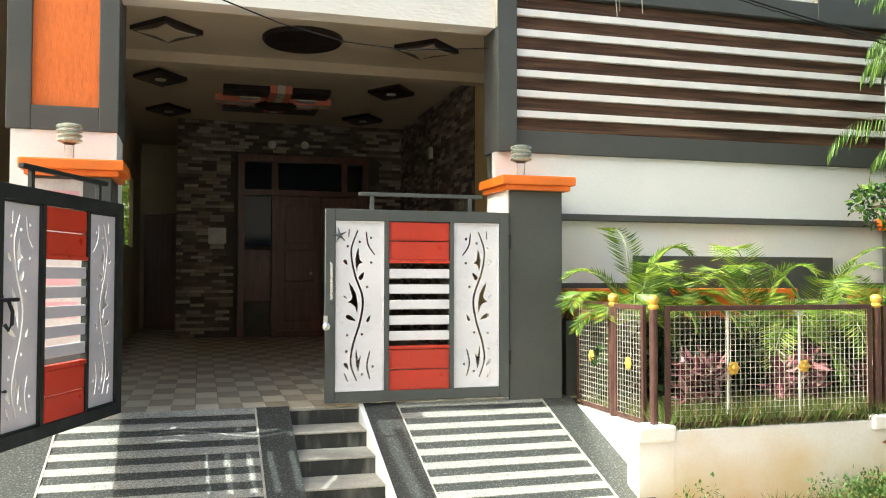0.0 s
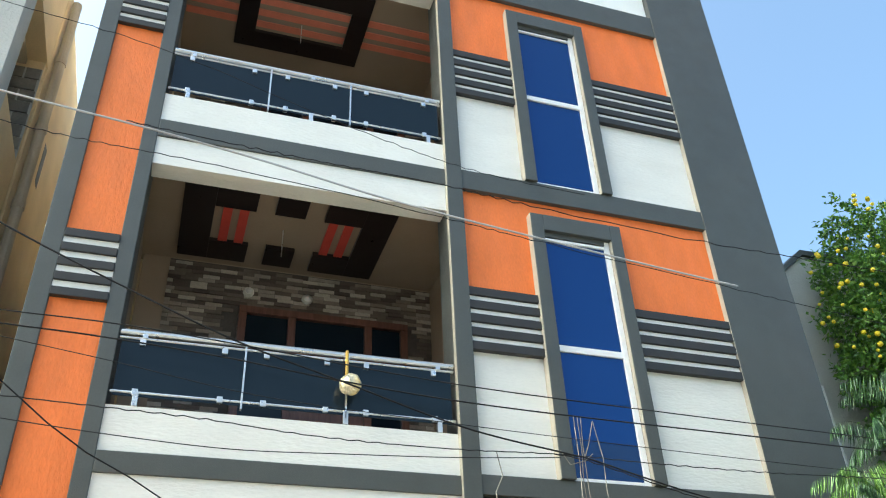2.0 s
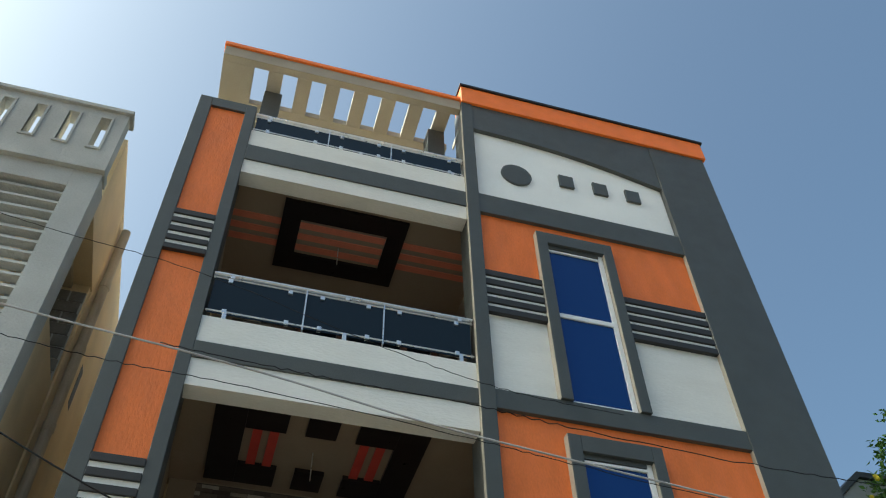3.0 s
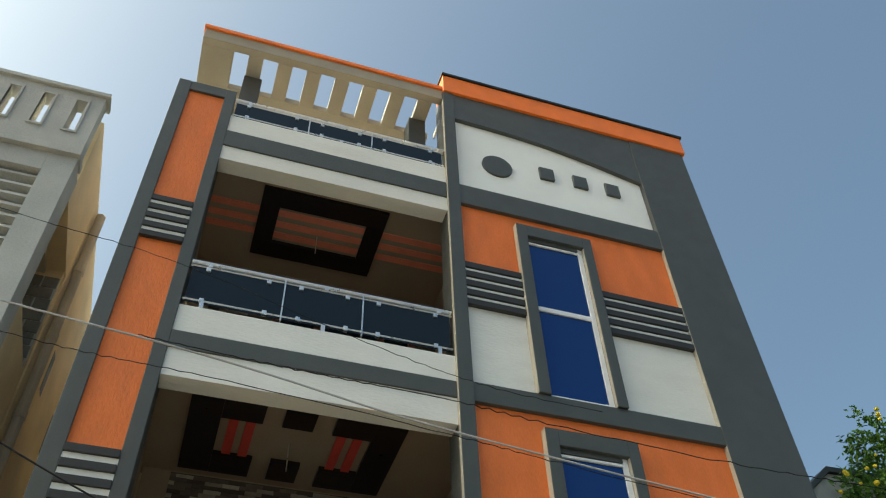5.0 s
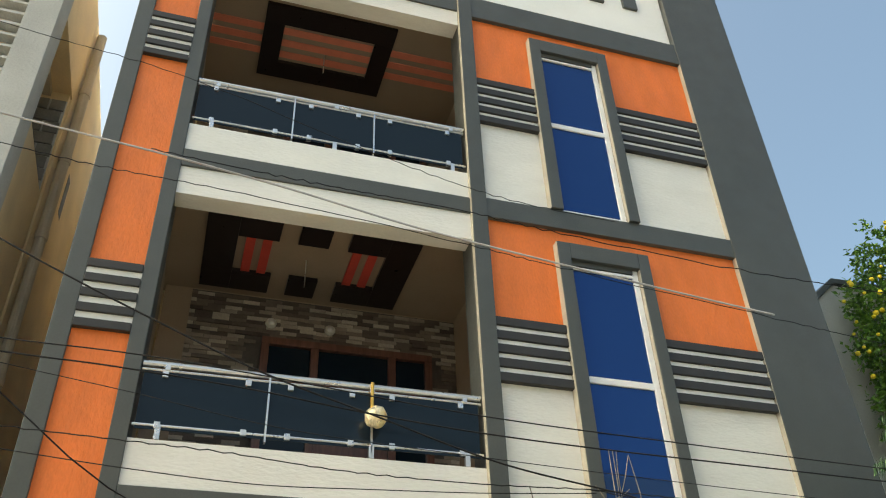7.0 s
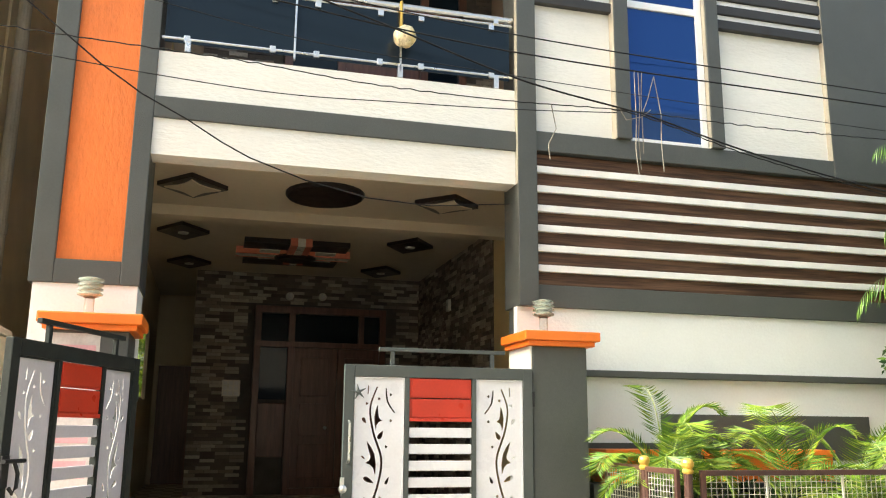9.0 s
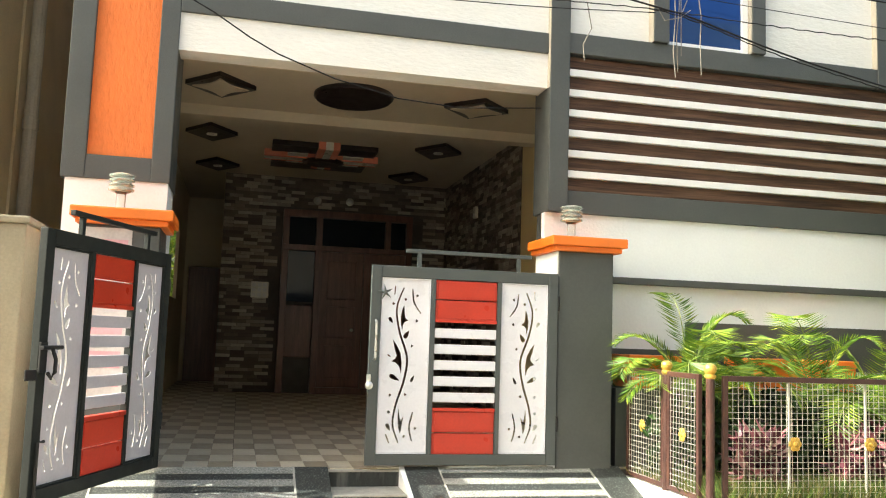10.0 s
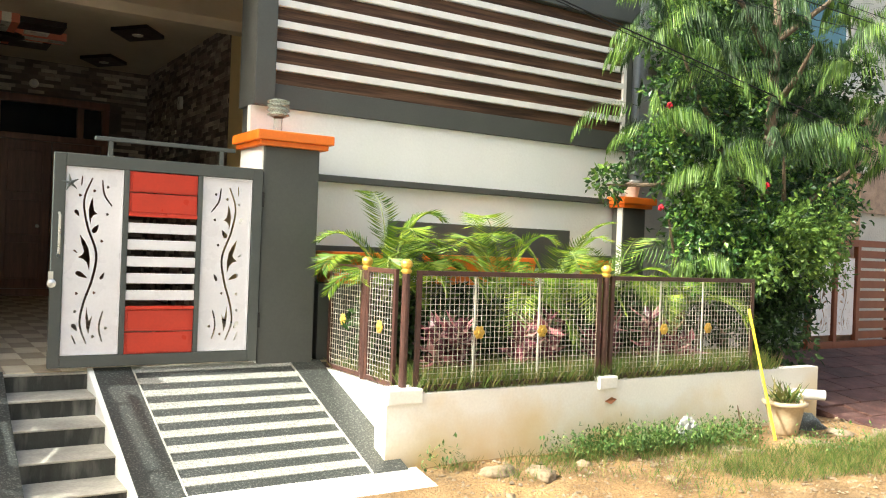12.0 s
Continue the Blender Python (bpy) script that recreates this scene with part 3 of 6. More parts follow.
for x0, x1 in ((-1.07, -0.455), (-0.445, 0.16)):
    lf = part("leaf", box(x0, x1, 6.36, 6.41, FLOOR + 0.09, 2.08, 0.004), WOOD_DOOR, door)
    for z0, z1 in ((0.28, 0.75), (0.85, 1.3), (1.4, 1.95)):
        part("panel", box(x0 + 0.1, x1 - 0.1, 6.335, 6.36, z0, z1, 0.012), WOOD_DOOR, lf)
kn = lathe([(0.01, 0), (0.022, 0.02), (0.025, 0.035), (0.012, 0.05)])
kn.transform(Matrix.Translation((-0.60, 6.35, 0.97)) @ Matrix.Rotation(radians(90), 4, "X"))
part("knob", kn, STEEL, door, "small bright knob")
for x0, x1 in ((DX0 + 0.09, -1.16), (-1.07, -0.16), (-0.08, DX1 - 0.09)):
    part("transom_pane", box(x0, x1, 6.39, 6.40, 2.16, 2.56), DARK_GLASS, door)
part("side_pane", box(DX0 + 0.09, -1.16, 6.39, 6.40, 1.35, 2.08), DARK_GLASS, door)
part("side_panel", box(DX0 + 0.09, -1.16, 6.37, 6.40, FLOOR + 0.5, 1.3, 0.01), WOOD_DOOR, door)
sw = thing("switchboard", (-1.9, 6.4, 1.5), "cream electrical switchboard on the stone wall", "switchboard")
part("plate", box(-2.03, -1.79, 6.375, 6.42, 1.385, 1.61, 0.006), PALE_LENS, sw)
for i in range(3):
    for j in range(3):
        part("switch", box(-2.015 + 0.075 * i, -1.965 + 0.075 * i, 6.366, 6.376, 1.40 + 0.07 * j, 1.45 + 0.07 * j, 0.003), PLASTIC_WHITE, sw)


def wall_spot(x, y, z, group):
    t = thing("wall_spotlight", (x, y, z), "small round white spotlight on the stone cladding", "spotlight", group)
    b = lathe([(0.058, 0), (0.058, 0.018), (0.042, 0.04)])
    b.transform(Matrix.Translation((x, y, z)) @ Matrix.Rotation(radians(90), 4, "X"))
    part("ring", b, PALE_LENS, t)
    b = lathe([(0.03, 0.035), (0.034, 0.05), (0.016, 0.06)])
    b.transform(Matrix.Translation((x, y, z)) @ Matrix.Rotation(radians(90), 4, "X"))
    part("lens", b, STEEL, t)


wall_spot(-1.16, 6.40, 2.82, "spotlights over the main door")
wall_spot(-0.69, 6.40, 2.83, "spotlights over the main door")
wl = thing("wall_lamp", (0.74, 4.6, 2.5), "small white wall lamp on the clad side wall", "wall lamp")
part("body", box(0.70, 0.745, 4.55, 4.66, 2.45, 2.6, 0.01), PALE_LENS, wl)

# ---------------------------------------------------------------- upper balconies
CEILS = (6.045, 9.10)  # undersides of the balcony ceilings
for k in (1, 2):
    z = UP * k
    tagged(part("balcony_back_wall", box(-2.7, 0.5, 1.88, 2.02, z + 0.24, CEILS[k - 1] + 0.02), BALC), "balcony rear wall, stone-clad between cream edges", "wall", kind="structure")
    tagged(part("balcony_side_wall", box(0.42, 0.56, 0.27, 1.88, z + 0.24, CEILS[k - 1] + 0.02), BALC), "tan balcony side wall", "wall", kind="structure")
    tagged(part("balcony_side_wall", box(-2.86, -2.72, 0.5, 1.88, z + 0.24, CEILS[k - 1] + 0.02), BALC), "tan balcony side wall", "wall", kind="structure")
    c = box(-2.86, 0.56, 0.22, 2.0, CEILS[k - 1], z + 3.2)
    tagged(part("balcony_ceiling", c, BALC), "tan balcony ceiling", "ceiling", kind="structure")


def ceil_part(t, x0, x1, y0, y1, z, d, m, name):
    part(name, box(x0, x1, y0, y1, z - d, z, 0.004), m, t)


z = CEILS[0]
for s, nm in ((-2.38, 1), (-0.33, -1)):
    t = thing("ceiling_bracket", (s, 1.1, z), "black C-shaped ceiling tray with red and white stripes", "ceiling ornament", "C-shaped ceiling trays")
    e = s + nm * 0.30
    ceil_part(t, min(s, e), max(s, e), 0.47, 1.72, z, 0.05, BLACK_GLOSS, "spine")
    f = s + nm * 0.69
    ceil_part(t, min(e, f), max(e, f), 0.47, 0.79, z, 0.05, BLACK_GLOSS, "arm")
    ceil_part(t, min(e, f), max(e, f), 1.40, 1.72, z, 0.05, BLACK_GLOSS, "arm")
    for i in range(2):
        a = e + nm * (0.08 + 0.16 * i)
        b = a + nm * 0.09
        ceil_part(t, min(a, b), max(a, b), 0.79, 1.40, z, 0.03, RED_TRIM, "red_stripe")
for y0 in (0.47, 1.39):
    t = thing("ceiling_square", (-1.36, y0 + 0.15, z), "small black square ceiling tray", "ceiling ornament", "square ceiling trays")
    ceil_part(t, -1.51, -1.21, y0, y0 + 0.32, z, 0.05, BLACK_GLOSS, "tray")
part("hook_rod", rod((-1.38, 1.1, z - 0.32), (-1.38, 1.1, z), 0.006), STEEL, thing("ceiling_hook", (-1.38, 1.1, z), "thin steel fan hook hanging from the ceiling", "hook"))
z = CEILS[1]
t = thing("ceiling_frame", (-1.35, 1.0, z), "black rectangular ceiling frame over coral stripes", "ceiling ornament")
ceil_part(t, -2.11, -0.59, 0.46, 0.72, z, 0.05, BLACK_GLOSS, "side")
ceil_part(t, -2.11, -0.59, 1.30, 1.55, z, 0.05, BLACK_GLOSS, "side")
ceil_part(t, -2.11, -1.88, 0.72, 1.30, z, 0.05, BLACK_GLOSS, "side")
ceil_part(t, -0.81, -0.59, 0.72, 1.30, z, 0.05, BLACK_GLOSS, "side")
for y0 in (0.80, 0.98, 1.16):
    ceil_part(t, -2.70, -2.11, y0 - 0.01, y0 + 0.09, z, 0.012, CORAL, "coral_stripe")
    ceil_part(t, -1.88, -0.81, y0 - 0.01, y0 + 0.09, z, 0.012, CORAL, "coral_stripe")
    ceil_part(t, -0.59, 0.42, y0 - 0.01, y0 + 0.09, z, 0.012, CORAL, "coral_stripe")
part("hook_rod", rod((-1.35, 1.1, z - 0.3), (-1.35, 1.1, z), 0.006), STEEL, thing("ceiling_hook", (-1.35, 1.1, z), "thin steel fan hook hanging from the ceiling", "hook"))

# balcony doors: wooden frame with glass
for k in (1, 2):
    z = UP * k + 0.26
    t = thing("balcony_door", (-0.8, 1.85, z), "brown wooden balcony door and window frame with dark panes", "door", "balcony doors")
    for x in (-1.68, -1.17, -0.35, 0.05):
        part("frame", box(x, x + 0.08, 1.80, 1.88, z, z + 2.2, 0.006), WOOD_DOOR, t)
    for zz in (0.0, 1.72, 2.14):
        part("frame", box(-1.68, 0.13, 1.795, 1.88, z + zz, z + zz + 0.08, 0.006), WOOD_DOOR, t)
    for x0, x1 in ((-1.60, -1.17), (-1.09, -0.35), (-0.27, 0.05)):
        part("transom_pane", box(x0, x1, 1.85, 1.86, z + 1.80, z + 2.14), DARK_GLASS, t)
    part("leaf", box(-1.09, -0.35, 1.83, 1.87, z + 0.08, z + 1.72, 0.006), WOOD_DOOR, t)
    part("side_pane", box(-1.60, -1.17, 1.85, 1.86, z + 0.5, z + 1.72), DARK_GLASS, t)
    part("side_pane", box(-0.27, 0.05, 1.85, 1.86, z + 0.5, z + 1.72), DARK_GLASS, t)
wall_spot(-1.60, 1.86, 5.72, "spotlights over the balcony door")
wall_spot(-0.98, 1.86, 5.72, "spotlights over the balcony door")


def railing(z0, z1, cuts, k):
    t = thing("balcony_railing", (-1.33, 0.06, z0), "steel balcony railing with dark tinted glass panes", "railing", "balcony railings")
    part("top_rail", rod((COL_R + 0.01, 0.05, z1), (-0.01, 0.05, z1), 0.024, 10), STEEL, t)
    part("lower_rail", rod((COL_R + 0.01, 0.05, z0 + 0.06), (-0.01, 0.05, z0 + 0.06), 0.012, 8), STEEL, t)
    edges = [COL_R + 0.02] + cuts + [-0.03]
    part("under_rail", rod((COL_R + 0.01, 0.05, z1 - 0.05), (-0.01, 0.05, z1 - 0.05), 0.012, 8), STEEL, t)
    for a, b in zip(edges, edges[1:]):
        pane = part("glass_pane", box(a + 0.008, b - 0.008, 0.046, 0.054, z0 + 0.03, z1 - 0.06), DARK_GLASS, t, "dark tinted glass pane")
        for x in (a + 0.16, b - 0.16):
            for zz in (z1 - 0.085, z0 + 0.06):
                part("clamp", box(x - 0.022, x + 0.022, 0.028, 0.07, zz - 0.025, zz + 0.025, 0.005), STEEL, pane)
    for x in cuts:
        part("divider", box(x - 0.007, x + 0.007, 0.03, 0.07, z0, z1, 0.002), STEEL, t)
    for x in (COL_R + 0.19, -0.92 if k == 1 else -1.33, -0.15):
        part("foot", box(x - 0.02, x + 0.02, 0.03, 0.07, z0 - 0.05, z0 + 0.06, 0.004), STEEL, t)
        part("bracket", box(x - 0.02, x + 0.02, 0.03, 0.07, z1 - 0.05, z1, 0.004), STEEL, t)


railing(3.622, 4.17, [-1.72, -0.92], 1)
railing(6.65, 7.205, [-1.74, -0.95], 2)
railing(9.68, 10.05, [-1.74, -0.95], 3)

# ---------------------------------------------------------------- ground
def ground_z(x, y):
    """Street level, rising a little towards the plot walls."""
    s = min(max((y + 3.6) / 2.0, 0.0), 1.0)
    z = -0.56 + 0.14 * s * s * (3 - 2 * s)
    if x > 0.5:
        z += 0.022 * noise.noise(Vector((x * 1.7, y * 1.7, 0))) + 0.012 * noise.noise(Vector((x * 6, y * 6, 3)))
    return z


def ground_sheet():
    xs = [-600, -150, -40, -12, -6] + [0.45 + 0.12 * i for i in range(0, 90)] + [14, 40, 150, 600]
    ys = [-600, -150, -40, -12] + [-7 + 0.12 * i for i in range(0, 62)] + [3, 12, 40, 150, 600]
    v = [(x, y, ground_z(x, y)) for y in ys for x in xs]
    n = len(xs)
    f = [(j * n + i, j * n + i + 1, (j + 1) * n + i + 1, (j + 1) * n + i) for j in range(len(ys) - 1) for i in range(n - 1)]
    return raw(v, f)


solo("ground", ground_sheet(), SOIL, "sandy yellow-brown earth of the street verge", "ground", "structure", smooth=True)
solo("apron", side_prism([(-1.68, -0.385), (-2.5, -0.535), (-3.2, -0.540), (-3.2, -0.7), (-1.68, -0.7)], -4.2, 0.46), CONCRETE_WHITE, "pale concrete apron at the foot of the ramps", "pavement", "structure")

# unseen street slab added; its grey sets how much sunlight bounces to the facade
ROAD = mat("grey_road_surface", (0.17, 0.166, 0.155), 0.85, vary=0.18, scale=1.2, fine=40, bump=0.006, bscale=60, stain=(0.10, 0.097, 0.09), stain_amt=0.5)
solo("road", box(-60, 60, -10.6, -3.2, -0.8, -0.535), ROAD, "assumed grey street surface, unseen, toned for bounced light", "road", "structure")

# ---------------------------------------------------------------- ramps and steps
SL = 0.36
RY0, RY1 = -0.42, -1.70


def ramp_z(y):
    return 0.058 + SL * (y + 0.45)


def ramp_piece(x0, x1, y0, y1, lift):
    return side_prism([(y0, ramp_z(y0) + lift), (y1, ramp_z(y1) + lift), (y1, ramp_z(y1) - 0.08), (y0, ramp_z(y0) - 0.08)], x0, x1)


def ramp(x0, x1, borders, label):
    t = thing("ramp", ((x0 + x1) / 2, -1.0, -0.4), label, "ramp", "entrance ramps")
    part("body", side_prism([(RY0, ramp_z(RY0) - 0.01), (RY1, ramp_z(RY1) - 0.01), (RY1, -0.6), (RY0, -0.6)], x0, x1), CONCRETE_WHITE, t)
    for a, b in borders:
        part("border", ramp_piece(a, b, RY0, RY1, 0.008), GRANITE_BLACK, t, "black granite border")
        part("joint", ramp_piece(b - 0.004 if a == x0 else a - 0.008, b + 0.006 if a == x0 else a + 0.004, RY0, RY1, 0.0095), STEP_MARBLE, t)
    a, b = (borders[0][1] if borders[0][0] == x0 else x0), (borders[-1][0] if borders[-1][1] == x1 else x1)
    n = 9
    w = (RY0 - RY1) / (2 * n)
    for i in range(n):
        y = RY0 - 2 * w * i
        part("pale_stripe", ramp_piece(a, b, y, y - w * 0.95, 0.007), GRANITE_PALE, t, "rough pale anti-slip strip")
        part("dark_stripe", ramp_piece(a, b, y - w * 0.95, y - 2 * w, 0.002), GRANITE_BLACK, t, "polished black granite strip")
    return t


ramp(-3.25, -1.57, [(-3.25, -2.93), (-1.78, -1.57)], "entrance ramp of black granite with rough pale cross strips")
ramp(-1.08, 0.40, [(-1.08, -0.86), (0.175, 0.40)], "entrance ramp of black granite with rough pale cross strips")
steps = thing("steps", (-1.33, -1.0, -0.45), "four worn white-topped steps with black risers between the ramps", "steps")
for i in range(5):
    y0 = RY0 - 0.285 * i
    zt_ = 0.058 - 0.103 * i
    part("riser", box(-1.565, -1.115, y0 - 0.01, y0 + 0.30, -0.6, zt_ - 0.012), RISER, steps, "stained black granite riser")
    part("tread", box(-1.568, -1.115, y0 - 0.022, y0 + 0.28, zt_ - 0.012, zt_, 0.004), STEP_MARBLE, steps, "worn white tread")
part("cheek", side_prism([(RY0, ramp_z(RY0) + 0.01), (RY1, ramp_z(RY1) + 0.01), (RY1, -0.6), (RY0, -0.6)], -1.115, -1.085), WHITE_FLAT, steps, "whitewashed cheek wall")


# ---------------------------------------------------------------- gate pillars
def pillar(x0, x1, y0, y1, ztop, label, white=None):
    t = thing("gate_pillar", ((x0 + x1) / 2, (y0 + y1) / 2, -0.45), label, "gate pillar", "gate pillars")
    part("shaft", box(x0, x1, y0, y1, -0.5, ztop - 0.10, 0.01), GREY, t)
    if white != 0:
        part("white_face", box(x0 - 0.008, x0, y0 + 0.012, y1 if white is None else y0 + white, -0.3, ztop - 0.10), WHITE_FLAT, t, "white painted side face")
    o = 0.075
    b = box(x0 - o * 0.6, x1 + o * 0.6, y0 - o * 0.6, y1, ztop - 0.10, ztop - 0.065, 0.006)
    box(x0 - o, x1 + o, y0 - o, y1, ztop - 0.065, ztop, 0.01, bm=b)
    part("cap", b, ORANGE_SMOOTH, t, "orange moulded cap")
    return t


def pillar_lamp(x, y, z):
    t = thing("pillar_lamp", (x, y, z), "ribbed pale green glass pillar lamp on a clear stem", "lamp", "lamps on the gate pillars")
    part("stem", lathe([(0.05, 0), (0.05, 0.015), (0.03, 0.03), (0.03, 0.12), (0.045, 0.13)], (x, y, z)), CLEAR, t)
    part("bulb_glass", lathe([(0.055, 0.13), (0.06, 0.15), (0.06, 0.24), (0.05, 0.25)], (x, y, z)), LAMP_GLASS, t)
    for i in range(4):
        part("rib", lathe([(0.066, 0.135 + 0.03 * i), (0.078, 0.14 + 0.03 * i), (0.078, 0.15 + 0.03 * i), (0.066, 0.155 + 0.03 * i)], (x, y, z)), LAMP_GLASS, t)


pillar(-0.065, 0.335, -0.45, 0.0, 1.62, "square grey gate pillar with an orange moulded cap")
pillar(-3.10, -2.66, -0.45, 0.0, 1.62, "square grey gate pillar with an orange moulded cap")
pillar(3.52, 3.80, -0.15, 0.0, 1.42, "slim grey wall pillar with an orange cap at the plot's end", 0.075)
wp = thing("flower_pot", (3.68, -0.08, 1.42), "small white flower pot on the slim pillar's cap", "flower pot")
part("pot", lathe([(0.055, 0), (0.06, 0.01), (0.078, 0.13), (0.088, 0.135), (0.088, 0.16), (0.072, 0.162), (0.066, 0.14)], (3.68, -0.08, 1.42), 24), PLASTIC_WHITE, wp, smooth=True)
pillar_lamp(0.10, -0.25, 1.62)
pillar_lamp(-2.93, -0.25, 1.62)


# ---------------------------------------------------------------- gate leaves
def cut_sheet(w, h, mirror, thick=0.003):
    """A sheet with a cut-out tendril, leaves and dots, laid in x and z."""
    cu = bpy.data.curves.new("sheet", "CURVE")
    cu.dimensions, cu.fill_mode, cu.extrude = "2D", "BOTH", thick / 2

    def loop(pts):
        s = cu.splines.new("POLY")
        s.points.add(len(pts) - 1)
        for p, (u, v) in zip(s.points, pts):
            u = 1 - u if mirror else u
            p.co = (u * w, v * h, 0, 1)
        s.use_cyclic_u = True

    loop([(0, 0), (1, 0), (1, 1), (0, 1)])

    def px(x, y):
        return (x - 85) / 205, (800 - y) / 737

    def smooth(keys, n=6):
        out = []
        for i in range(len(keys) - 1):
            p0, p1, p2, p3 = (Vector(keys[max(0, min(j, len(keys) - 1))]) for j in (i - 1, i, i + 1, i + 2))
            for k in range(n):
                s = k / n
                out.append(0.5 * ((2 * p1) + (p2 - p0) * s + (2 * p0 - 5 * p1 + 4 * p2 - p3) * s * s + (3 * p1 - p0 - 3 * p2 + p3) * s ** 3))
        return out + [Vector(keys[-1])]

    def band(keys, half):
        c = smooth(keys)
        a, b = [], []
        for i, p in enumerate(c):
            d = (c[min(i + 1, len(c) - 1)] - c[max(i - 1, 0)]).normalized()
            q = Vector((-d.y, d.x)) * half * (0.35 + 0.65 * math.sin(math.pi * min(max(i / (len(c) - 1), 0.03), 0.97)) ** 0.4)
            a.append(px(*(p + q)))
            b.append(px(*(p - q)))
        loop(a + b[::-1])

    def leaf(x, y, length, width, turn, bend=0.0):
        pts = []
        for k in range(14):
            s = k / 14 * 2 * math.pi
            a, b = math.cos(s) * length / 2, math.sin(s) * width / 2 * (1 - 0.55 * math.cos(s))
            b += bend * (a / length) ** 2 * length
            c, d = math.cos(radians(turn)), math.sin(radians(turn))
            pts.append(px(x + a * c - b * d, y + a * d + b * c))
        loop(pts)

    band([(178, 103), (151, 190), (165, 290), (200, 400), (189, 500), (160, 600), (151, 680), (175, 755)], 4.5)
    band([(214, 108), (222, 165), (251, 210)], 3.5)
    band([(231, 628), (219, 690), (231, 748)], 3.5)
    band([(142, 97), (140, 135)], 2.5)
    band([(124, 720), (138, 757)], 3)
    leaf(128, 243, 28, 13, 60)
    leaf(195, 302, 38, 17, -60)
    leaf(127, 394, 20, 6, 40)
    leaf(150, 485, 46, 17, 30)
    leaf(225, 488, 32, 11, -65)
    # three winged buds
    for bud in (((155, 203), (156, 235), (159, 254), (170, 265), (156, 271), (149, 284), (147, 306), (142, 280), (141, 250), (147, 222)),
                ((112, 343), (129, 368), (141, 395), (146, 435), (143, 477), (135, 447), (123, 434), (106, 428), (121, 417), (126, 405), (118, 378)),
                ((135, 611), (138, 640), (142, 664), (154, 643), (148, 676), (141, 713), (134, 690), (131, 650))):
        out = []
        for x, y in bud:
            k = (y - 95) / 695
            out.append(((x - 70 + 25 * k) / (187 + 10 * k), 1 - k))
        loop(out)
    leaf(133, 691, 34, 14, 60)
    for x, y in ((187, 153), (137, 173), (235, 135), (236, 243), (219, 350), (136, 558), (198, 555), (133, 628), (244, 695), (199, 728)):
        leaf(x, y, 11, 11, 0)
    ob = bpy.data.objects.new("sheet", cu)
    scene.collection.objects.link(ob)
    me = bpy.data.meshes.new_from_object(ob.evaluated_get(bpy.context.evaluated_depsgraph_get()))
    bm = bmesh.new()
    bm.from_mesh(me)
    bpy.data.objects.remove(ob)
    bpy.data.curves.remove(cu)
    bpy.data.meshes.remove(me)
    bm.transform(Matrix.Rotation(radians(90), 4, "X"))
    return bm


